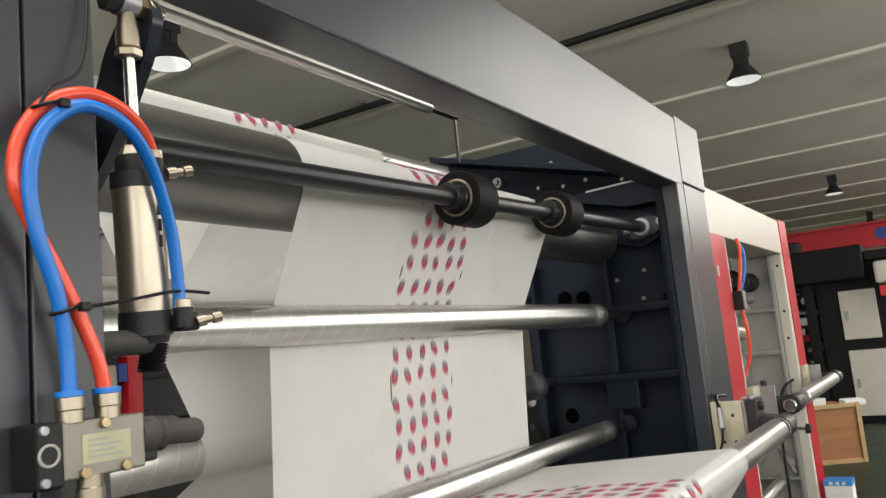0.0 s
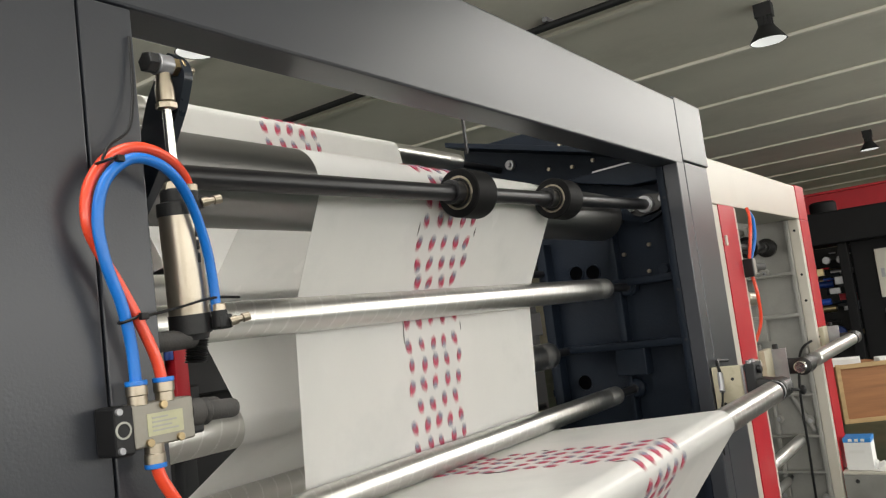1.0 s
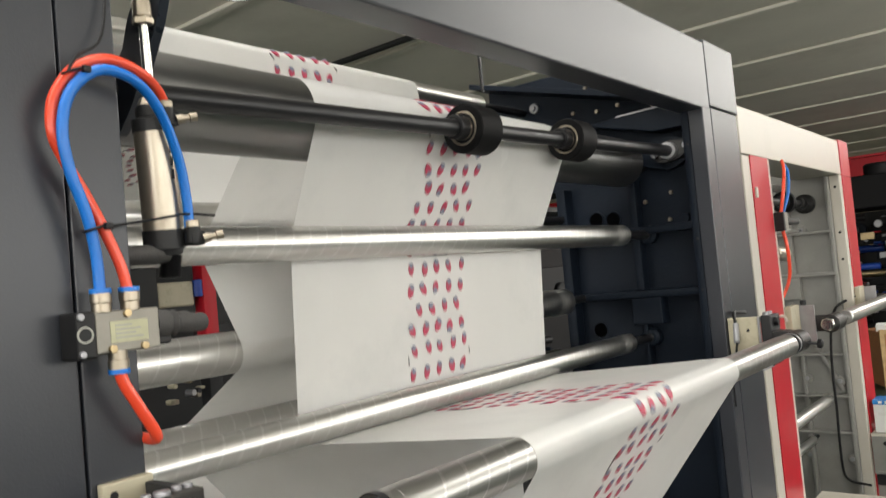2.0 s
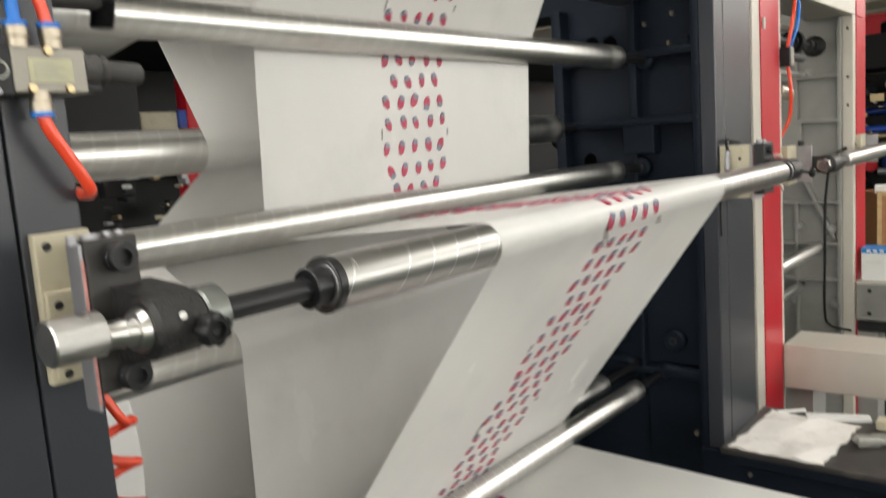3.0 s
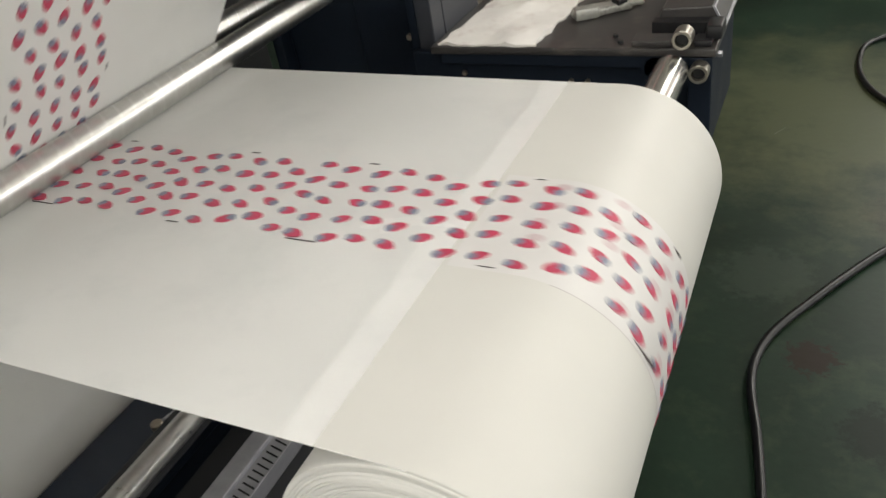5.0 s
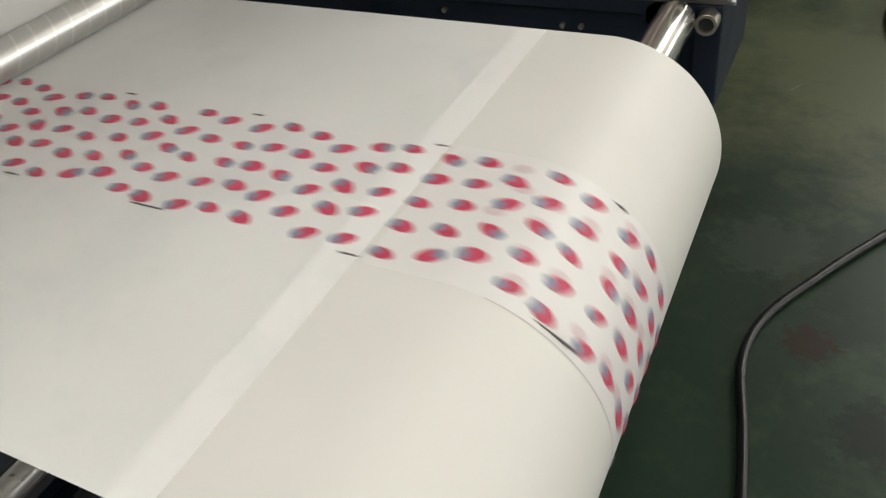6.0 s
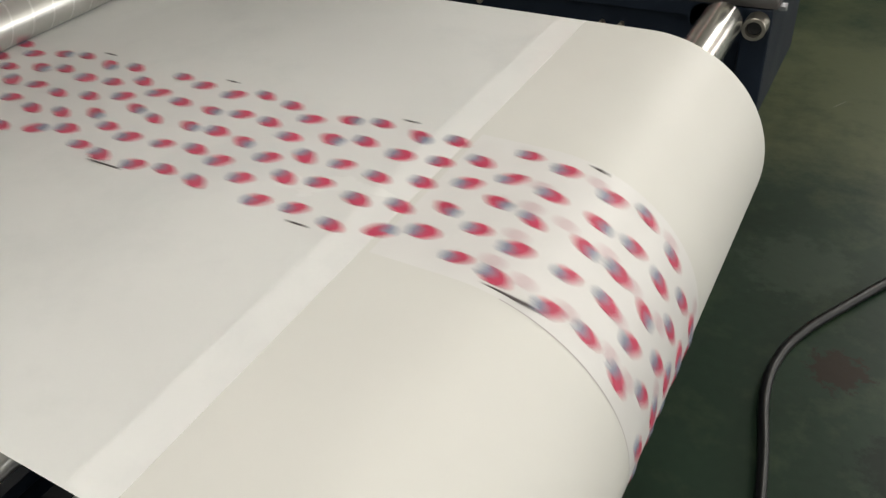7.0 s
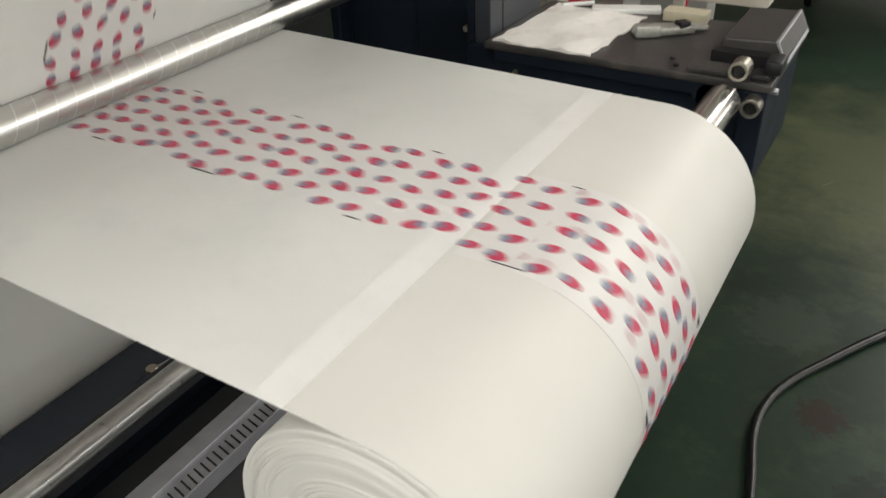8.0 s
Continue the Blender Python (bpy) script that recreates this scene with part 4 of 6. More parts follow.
part("fitting_stem", rod((-0.60, 0.346, 1.07), (-0.60, 0.40, 1.07), 0.009, 20), NICKEL, spiral)
wire = thing("signal_wire", "thin black wire hanging beside the hoses", "cable", (-0.49, 0.33, 2.2))
part("wire", tube([(-0.497, 0.338, 2.33), (-0.49, 0.332, 2.27), (-0.482, 0.318, 2.22), (-0.472, 0.288, 2.196), (-0.470, 0.276, 2.178)], 0.0017, 8), BLACK_PLASTIC, wire)
for c, (y0, y1), z, tail in (("upper", (0.262, 0.300), 2.178, False), ("lower", (0.272, 0.312), 2.018, True)):
    tie = thing("cable_tie", "black plastic cable tie round the two hoses", "cable tie", (-0.47, (y0 + y1) / 2, z), "cable ties")
    yc, w = (y0 + y1) / 2, (y1 - y0) / 2
    part("strap", tube([(-0.47 + 0.011 * math.cos(a), yc + w * 0.55 * math.sin(a), z + 0.004 * math.sin(a)) for a in [2 * math.pi * i / 10 for i in range(11)]], 0.0016, 6, 3), BLACK_PLASTIC, tie)
    part("buckle", box(-0.462, -0.455, yc + 0.004, yc + 0.012, z - 0.003, z + 0.004, bevel=0.001), BLACK_PLASTIC, tie)
    if tail:
        part("tail", tube([(-0.458, yc + 0.008, z), (-0.475, yc + 0.06, z + 0.008), (-0.492, yc + 0.12, z + 0.018), (-0.500, yc + 0.165, z + 0.018)], 0.0016, 6), BLACK_PLASTIC, tie)


def valve():
    t = thing("solenoid_valve", "silver pneumatic valve block with a yellow label on the post", "valve", (-0.482, 0.315, 1.91))
    part("body", box(-0.497, -0.464, 0.282, 0.352, 1.890, 1.933, bevel=0.002), VALVE_ALU, t)
    part("end_block", box(-0.499, -0.462, 0.262, 0.282, 1.886, 1.934, bevel=0.003), BLACK_PLASTIC, t, "black end block")
    part("seal_dot", ring((-0.4625, 0.270, 1.911), (-0.4612, 0.270, 1.911), 0.0085, 0.0066, 28), LABEL_GREY, t, "round pale seal ring")
    part("label", box(-0.4645, -0.4633, 0.297, 0.338, 1.900, 1.922), LABEL, t, "faded yellow and white label")
    bm = bmesh.new()
    for k in range(4):
        add_box(bm, -0.4634, -0.4628, 0.302, 0.302 + (0.03, 0.022, 0.028, 0.018)[k], 1.904 + k * 0.0042, 1.9058 + k * 0.0042)
    part("label_print", bm, LABEL_GREY, t)
    for y, z in ((0.316, 1.929), (0.298, 1.894), (0.333, 1.894)):
        part("screw", rod((-0.465, y, z), (-0.4605, y, z), 0.0042, 18), BRASS, t)
    for y, z in ((0.266, 1.892), (0.266, 1.929)):
        part("screw", rod((-0.463, y, z), (-0.459, y, z), 0.0035, 18), GALV, t)
    for y, z0, z1 in ((0.293, 1.932, 1.956), (0.324, 1.932, 1.956), (0.307, 1.892, 1.868)):
        s = 1 if z1 > z0 else -1
        f = part("push_fitting", add_lathe(bmesh.new(), (-0.471, y, z0), (-0.471, y, z1), [(0, 0), (0, 0.0095), (0.009, 0.0095), (0.010, 0.0105), (0.019, 0.0105), (0.020, 0.008), (0.020, 0)], 24), NICKEL, t, "nickel push-in fitting")
        part("release_collar", ring((-0.471, y, z0 + s * 0.019), (-0.471, y, z0 + s * 0.024), 0.0108, 0.0064, 24), BLUE_TUBE, f, "blue release collar")
    part("solenoid", box(-0.500, -0.474, 0.352, 0.372, 1.892, 1.926, bevel=0.003), CHARCOAL, t)
    for dx, z, y1 in ((0.0, 1.915, 0.418), (-0.03, 1.918, 0.420)):
        part("silencer", add_lathe(bmesh.new(), (-0.478 + dx, 0.352, z), (-0.478 + dx, y1, z - 0.004), [(0, 0), (0, 0.0145), (0.016, 0.0150), (0.019, 0.0115), (0.024, 0.0148), (0.028, 0.0105), (0.060, 0.0108), (0.064, 0.0095), (0.065, 0)], 28), GREY_RUBBER, t, "grey sintered silencer")


LABEL_GREY = mat("faded label print", (0.33, 0.33, 0.30), 0.6)
VALVE_ALU = mat("brushed cast valve body", (0.27, 0.255, 0.225), 0.5, 0.8, vary=0.1, scale=50, bump=0.08, bump_scale=300)
valve()


# ---------------------------------------------------------------- clamps that carry the front roller
BRACKET = mat("oiled dark steel bracket", (0.020, 0.018, 0.016), 0.4, vary=0.25, scale=14, bump=0.08, bump_scale=160)
LIP = mat("machined cast lip", (0.20, 0.21, 0.20), 0.38, 0.85, vary=0.15, scale=30)
SATIN_CHROME = mat("knurled chrome", (0.56, 0.55, 0.53), 0.30, 1.0, vary=0.08, scale=60, rough_vary=0.08)


def star_knob(p0, p1, r):
    """A knob with a scalloped rim and a recessed face."""
    a, b = Vector(p0), Vector(p1)
    d = (b - a).normalized()
    u = d.cross(Vector((0, 0, 1))).normalized()
    v = d.cross(u)
    bm = bmesh.new()
    loops = []
    for s, k in ((0.0, 0.82), (0.003, 1.0), (0.014, 1.0), (0.017, 0.86), (0.017, 0.55), (0.012, 0.5)):
        loops.append([bm.verts.new(a + d * s + (u * math.cos(q) + v * math.sin(q)) * r * k * (1 + (0.09 * math.cos(7 * q) if k > 0.6 else 0))) for q in [2 * math.pi * i / 56 for i in range(56)]])
    for p, q in zip(loops, loops[1:]):
        for i in range(56):
            bm.faces.new((p[i], p[(i + 1) % 56], q[(i + 1) % 56], q[i]))
    bm.faces.new(loops[0]), bm.faces.new(loops[-1])
    bmesh.ops.recalc_face_normals(bm, faces=bm.faces)
    return bm


def clamp(y_post, sign, name):
    """sign +1: on the near post, -1: on the far post."""
    def Y(v):
        return y_post + sign * v
    t = thing(name, "ivory slide plate and black iron clamp holding the roller shaft", "roller clamp", (FX, y_post, 1.68), "roller clamps")

    def b(x0, x1, v0, v1, z0, z1, bevel=0.002, **k):
        y0, y1 = sorted((Y(v0), Y(v1)))
        return box(x0, x1, y0, y1, z0, z1, bevel=bevel, **k)

    pl = part("slide_plate", b(FX, FX + 0.012, 0.0, 0.057, 1.606, 1.757), IVORY, t, "ivory painted slide plate")
    part("step", b(FX + 0.012, FX + 0.019, 0.002, 0.048, 1.662, 1.700), IVORY, pl)
    part("step", b(FX + 0.012, FX + 0.016, 0.004, 0.052, 1.612, 1.640), IVORY, pl)
    for v, z in ((0.012, 1.744), (0.013, 1.686), (0.033, 1.684), (0.015, 1.616)):
        part("countersunk_hole", rod((FX + 0.011, Y(v), z), (FX + (0.0195 if 1.66 < z < 1.70 else 0.0165 if z < 1.64 else 0.0125), Y(v), z), 0.0045, 18, 0.0), CHARCOAL, pl)
    part("steel_strip", b(FX + 0.096, FX + 0.120, -0.009, -0.0055, 1.600, 1.752, 0.001), GALV, t)
    part("scale_strip", b(FX + 0.1205, FX + 0.1213, -0.0088, -0.0062, 1.606, 1.738, 0.0), RED_LINE, t, "worn red scale line")
    bk = part("bracket_block", b(FX + 0.098, FX + 0.122, -0.005, 0.045, 1.615, 1.755, 0.002), BRACKET, t, "dark steel bracket")
    part("carriage", b(FX + 0.0125, FX + 0.100, 0.0455, 0.0560, 1.62, 1.75, 0.002), CHARCOAL, t)
    for z in (1.737, 1.628):
        part("cap_screw", add_ring(rod((FX + 0.121, Y(0.022), z), (FX + 0.133, Y(0.022), z), 0.0135, 28), (FX + 0.1325, Y(0.022), z), (FX + 0.140, Y(0.022), z), 0.0135, 0.0072), BLACK_STEEL, bk)
    for x, v, rr in ((FX + 0.108, 0.008, 0.0085), (FX + 0.106, -0.007, 0.005), (FX + 0.104, 0.026, 0.005), (FX + 0.104, 0.038, 0.005)):
        part("top_screw", rod((x, Y(v), 1.750), (x, Y(v), 1.759), rr, 20), GALV, bk)
    hx, hz = -0.326, 1.677
    part("clamp_arm", prism(rounded([(FX + 0.10, 1.640), (hx, 1.648), (hx + 0.028, 1.664), (hx + 0.028, 1.690), (hx, 1.706), (FX + 0.10, 1.712)], 0.010), "y", *sorted((Y(0.014), Y(0.060))), bevel=0.003), IRON, t, "rough black cast clamp arm")
    part("clamp_barrel", rod((hx, Y(0.010), hz), (hx, Y(0.0615), hz), 0.0285, 40), IRON, t)
    part("machined_lip", ring((hx, Y(0.062), hz), (hx, Y(0.086), hz), 0.0275, 0.0125, 40), LIP, t, "bright machined lip")
    k = part("wing_screw", rod((hx + 0.02, Y(0.052), hz - 0.008), (hx + 0.046, Y(0.052), hz - 0.006), 0.004, 16), BLACK_STEEL, t)
    part("wing_knob", star_knob((hx + 0.034, Y(0.052), hz - 0.004), (hx + 0.054, Y(0.052), hz - 0.006), 0.0145), BLACK_PLASTIC, k, "black plastic star knob")
    part("adjusting_stem", add_lathe(bmesh.new(), (hx, Y(0.013), hz), (hx, Y(-0.050), hz + 0.004), [(0, 0), (0, 0.0195), (0.006, 0.0195), (0.011, 0.0165), (0.012, 0.0125), (0.020, 0.0115), (0.021, 0.0125), (0.026, 0.0115), (0.05, 0.0115), (0.05, 0)], 32), SATIN_CHROME, t)
    bm = bmesh.new()
    seg, n = 84, 0.044
    ringv = []
    for s in (0.0, 0.0015, n - 0.0015, n):
        rr = 0.0185 - (0.0015 if s in (0.0, n) else 0)
        ringv.append([bm.verts.new((hx + math.cos(a) * rr * (1 + 0.03 * (i % 2)), Y(-0.026 - s), hz + 0.006 + math.sin(a) * rr * (1 + 0.03 * (i % 2)))) for i, a in enumerate([2 * math.pi * i / seg for i in range(seg)])])
    for p, q in zip(ringv, ringv[1:]):
        for i in range(seg):
            bm.faces.new((p[i], p[(i + 1) % seg], q[(i + 1) % seg], q[i]))
    bm.faces.new(ringv[0]), bm.faces.new(ringv[-1])
    part("barrel_plug", rod((hx + 0.0265, Y(0.034), hz + 0.010), (hx + 0.0290, Y(0.034), hz + 0.010), 0.0035, 14), PALE, t)
    part("knurled_knob", bm, SATIN_CHROME, t, "bright knurled adjusting knob")
    return t


def far_clamp():
    t = thing("roller_clamp", "ivory slide plate and black clamp holding the far shaft end", "roller clamp", (FX, 2.2, 1.68), "roller clamps")
    pl = part("slide_plate", box(FX + 0.001, FX + 0.085, 2.165, 2.185, 1.606, 1.752, bevel=0.003), IVORY, t, "ivory painted slide plate")
    for x, z in ((FX + 0.028, 1.715), (FX + 0.058, 1.715), (FX + 0.028, 1.645), (FX + 0.058, 1.645)):
        part("countersunk_hole", rod((x, 2.166, z), (x, 2.1635, z), 0.0045, 16, 0.0), CHARCOAL, pl)
    part("steel_strip", box(FX + 0.087, FX + 0.092, 2.16, 2.26, 1.60, 1.752, bevel=0.001), GALV, t)
    part("scale_strip", box(FX + 0.0925, FX + 0.0935, 2.166, 2.172, 1.606, 1.738), RED_LINE, t, "worn red scale line")
    bk = part("bracket_block", box(FX + 0.094, FX + 0.122, 2.165, 2.25, 1.615, 1.755, bevel=0.003), CHARCOAL, t, "dark steel bracket")
    for y in (2.18, 2.22):
        part("top_screw", rod((FX + 0.105, y, 1.754), (FX + 0.105, y, 1.764), 0.008, 18), GALV, bk)
    part("cap_screw", rod((FX + 0.121, 2.20, 1.735), (FX + 0.134, 2.20, 1.735), 0.012, 24), BLACK_STEEL, bk)
    part("clamp_arm", prism(rounded([(FX + 0.12, 1.640), (-0.326, 1.648), (-0.298, 1.664), (-0.298, 1.690), (-0.326, 1.706), (FX + 0.12, 1.712)], 0.010), "y", 2.165, 2.225, bevel=0.003), IRON, t, "rough black cast clamp arm")
    part("clamp_barrel", rod((-0.326, 2.155, 1.677), (-0.326, 2.24, 1.677), 0.030, 36), IRON, t)
    part("machined_lip", ring((-0.326, 2.135, 1.677), (-0.326, 2.154, 1.677), 0.028, 0.0125, 36), BLACK_STEEL, t)
    part("bright_ring", ring((-0.326, 2.14, 1.677), (-0.326, 2.146, 1.677), 0.0292, 0.0275, 36), GALV, t)
    k = part("wing_screw", rod((-0.30, 2.205, 1.672), (-0.262, 2.205, 1.668), 0.004, 14), BLACK_STEEL, t)
    part("wing_knob", add_lathe(bmesh.new(), (-0.272, 2.205, 1.670), (-0.25, 2.205, 1.667), [(0, 0), (0, 0.011), (0.003, 0.013), (0.010, 0.013), (0.014, 0.009), (0.014, 0)], 7), BLACK_PLASTIC, k, "black plastic star knob")


RED_LINE = mat("worn red scale", (0.45, 0.20, 0.18), 0.5, vary=0.4, scale=120)
clamp(0.289, 1, "roller_clamp")
far_clamp()
t = thing("limit_switch", "small silver sensor on a black cable beside the clamp", "sensor", (-0.47, 2.2, 1.70))
part("sensor_body", rod((-0.472, 2.155, 1.735), (-0.462, 2.12, 1.685), 0.008, 20), GALV, t)
part("sensor_cable", tube([(-0.462, 2.12, 1.685), (-0.465, 2.11, 1.65), (-0.49, 2.14, 1.60), (-0.497, 2.16, 1.5)], 0.003, 8), BLACK_PLASTIC, t)
part("sensor_mount", tube([(-0.472, 2.155, 1.735), (-0.485, 2.19, 1.765), (-0.490, 2.25, 1.762), (-0.488, 2.30, 1.757)], 0.005, 8), BLACK_PLASTIC, t)

# bar above the incoming film
t = thing("tension_bar", "pale aluminium bar above the incoming film with a hanging strip", "bar", (-0.85, 0.9, 2.525))
part("bar", rod((-0.85, 0.20, 2.524), (-0.85, 1.44, 2.524), 0.0145, 28), ALU, t)
part("tip", rod((-0.85, 1.44, 2.524), (-0.85, 1.56, 2.524), 0.007, 20), BLACK_STEEL, t)
part("strip", box(-0.853, -0.847, 1.548, 1.556, 2.41, 2.524), BLACK_STEEL, t, "thin hanging steel strip")
part("holder", box(-0.875, -0.825, 0.20, 0.345, 2.36, 2.545, bevel=0.003), CHARCOAL, t)


# ---------------------------------------------------------------- arm that carries the winding shaft
def arm():
    t = thing("winding_arm", "navy steel arm with a worn black top beside the roll", "machine arm", (-0.15, 2.3, 0.45))
    part("arm_body", prism([(-0.56, 0.10), (-0.05, 0.10), (0.085, 0.60), (0.175, 0.64), (0.175, 0.868), (-0.56, 0.868)], "y", 2.135, 2.50, 0.004), NAVY, t)
    part("arm_rim", prism([(-0.475, 0.868), (-0.475, 0.842), (0.02, 0.842), (0.055, 0.80), (0.055, 0.67), (0.075, 0.60), (0.10, 0.60), (0.10, 0.868)], "y", 2.122, 2.1348, 0.002), NAVY, t)
    part("top_plate", box(-0.50, 0.183, 2.118, 2.52, 0.868, 0.886, bevel=0.003), WORN_BLACK, t, "worn black top plate")
    part("outer_rib", box(0.125, 0.1755, 2.121, 2.1346, 0.64, 0.866, bevel=0.003), NAVY, t)
    part("fin", box(0.140, 0.152, 2.125, 2.1346, 0.66, 0.86, bevel=0.002), NAVY, t)
    for x, z in ((-0.145, 0.80), (-0.105, 0.80), (-0.42, 0.815)):
        part("bolt", add_hex(bmesh.new(), (x, 2.136, z), (x, 2.126, z), 0.0065), NICKEL, t)
    part("hinged_cover", prism([(0.030, 0.886), (0.178, 0.886), (0.184, 0.90), (0.162, 0.940), (0.045, 0.935)], "y", 2.24, 2.50, 0.004), WORN_BLACK, t, "black hinged shaft cover")
    part("cover_edge", prism([(0.156, 0.9415), (0.161, 0.9415), (0.187, 0.892), (0.183, 0.890)], "y", 2.236, 2.502), GALV, t)
    # Solid black block that paints the shade in the gap beside the cover.
    part("cover_gap", box(0.030, 0.165, 2.205, 2.24, 0.8865, 0.915), BLACK_PLASTIC, t)
    part("hinge_block", box(0.0, 0.09, 2.125, 2.18, 0.8865, 0.900, bevel=0.003), WORN_BLACK, t)
    part("hinge_block", box(0.135, 0.172, 2.13, 2.18, 0.8865, 0.900, bevel=0.003), BLACK_STEEL, t)
    part("latch", box(0.155, 0.190, 2.15, 2.22, 0.895, 0.925, bevel=0.006), BLACK_PLASTIC, t)
    part("hinge_pin", add_hex(bmesh.new(), (0.176, 2.16, 0.86), (0.192, 2.16, 0.86), 0.008), GALV, t)
    for x, z in ((0.116, 0.917), (0.152, 0.841)):
        part("support_wheel", ring((x, 2.085, z), (x, 2.13, z), 0.021, 0.0145, 36), BEARING, t, "steel ball bearing support")
        part("wheel_hub", rod((x, 2.096, z), (x, 2.14, z), 0.0143, 24), BLACK_PLASTIC, t)
    part("support_plate", prism(rounded([(0.03, 0.80), (0.17, 0.80), (0.17, 0.864), (0.10, 0.866), (0.03, 0.864)], 0.015), "y", 2.122, 2.1347, 0.003), NAVY, t)
    part("rear_foot", box(-0.56, -0.02, 2.14, 2.50, 0.0, 0.104), NAVY, t)
    return t


BEARING = mat("dull bearing steel", (0.30, 0.28, 0.24), 0.35, 0.9, vary=0.15, scale=40)
WORN_BLACK = mat("worn black painted steel", (0.034, 0.031, 0.030), 0.42, vary=0.2, scale=10, bump=0.1, dirt=(0.12, 0.105, 0.09), dirt_scale=10, dirt_amount=0.6)
arm()


def crumpled(name, label, outline, z, height, seed, material, category):
    """A creased sheet lying on a surface; outline is four corners."""
    rng = random.Random(seed)
    bm = bmesh.new()
    n = 14
    a, b, c, d = [Vector(p) for p in outline]
    grid = []
    for i in range(n + 1):
        rowv = []
        for j in range(n + 1):
            u, v = i / n, j / n
            p = (a * (1 - u) + b * u) * (1 - v) + (d * (1 - u) + c * u) * v
            h = height * (0.15 + max(0, noise.noise(Vector((u * 3.1 + seed, v * 2.7, 0.3))) + 0.35 * noise.noise(Vector((u * 8, v * 8 + seed, 1)))))
            e = 0.006 if i in (0, n) or j in (0, n) else 0
            rowv.append((p.x + rng.uniform(-e, e), p.y + rng.uniform(-e, e), z + 0.002 + max(0, h)))
        grid.append(rowv)
    top = [[bm.verts.new(p) for p in r] for r in grid]
    low = [[bm.verts.new((p[0], p[1], z + 0.0008)) for p in r] for r in grid]
    for i in range(n):
        for j in range(n):
            bm.faces.new((top[i][j], top[i + 1][j], top[i + 1][j + 1], top[i][j + 1]))
            bm.faces.new((low[i][j], low[i][j + 1], low[i + 1][j + 1], low[i + 1][j]))
    for k in range(n):
        bm.faces.new((top[k][0], low[k][0], low[k + 1][0], top[k + 1][0]))
        bm.faces.new((top[k][n], top[k + 1][n], low[k + 1][n], low[k][n]))
        bm.faces.new((top[0][k], top[0][k + 1], low[0][k + 1], low[0][k]))
        bm.faces.new((top[n][k], low[n][k], low[n][k + 1], top[n][k + 1]))
    return solo(name, bm, material, label, category)


crumpled("wiping_paper", "creased stained white wiping paper spread on the arm", [(-0.478, 2.128, 0), (-0.224, 2.122, 0), (-0.205, 2.455, 0), (-0.462, 2.475, 0)], 0.886, 0.020, 3, CLOTH, "paper")
t = thing("hand_stapler", "greasy grey metal tool lying on the black arm top", "tool", (-0.12, 2.37, 0.886))
part("tool_body", box(-0.20, -0.05, 2.33, 2.375, 0.888, 0.908, bevel=0.005, turn=(0, 0, 38)), TOOL, t)
part("tool_handle", box(-0.16, -0.03, 2.385, 2.415, 0.888, 0.902, bevel=0.005, turn=(0, 0, 24)), TOOL, t)
part("tool_jaw", box(-0.185, -0.125, 2.30, 2.335, 0.888, 0.916, bevel=0.004, turn=(0, 0, 30)), TOOL, t)
part("tool_clip", box(-0.10, -0.07, 2.36, 2.39, 0.903, 0.918, bevel=0.003, turn=(0, 0, 50)), BLACK_PLASTIC, t)
t = thing("plastic_tray", "pale plastic offcuts lying behind the wiping paper", "offcuts", (-0.25, 2.52, 0.9))
part("strip", box(-0.36, -0.18, 2.470, 2.512, 0.8865, 0.900, bevel=0.002, turn=(0, 0, 20)), PALE, t)
part("block", box(-0.16, -0.05, 2.455, 2.505, 0.8865, 0.915, bevel=0.003), IVORY, t)
part("rod", rod((-0.44, 2.46, 0.893), (-0.37, 2.515, 0.893), 0.006, 16), FOAM, t)
for k, (x, y) in enumerate(((-0.03, 2.15), (0.01, 2.17), (-0.05, 2.19))):
    t = thing("loose_nut", "small dark nut lying on the arm", "nut", (x, y, 0.8865), "loose nuts")
    part("nut", add_hex(bmesh.new(), (x, y, 0.8865), (x, y, 0.893), 0.007), CHARCOAL, t)


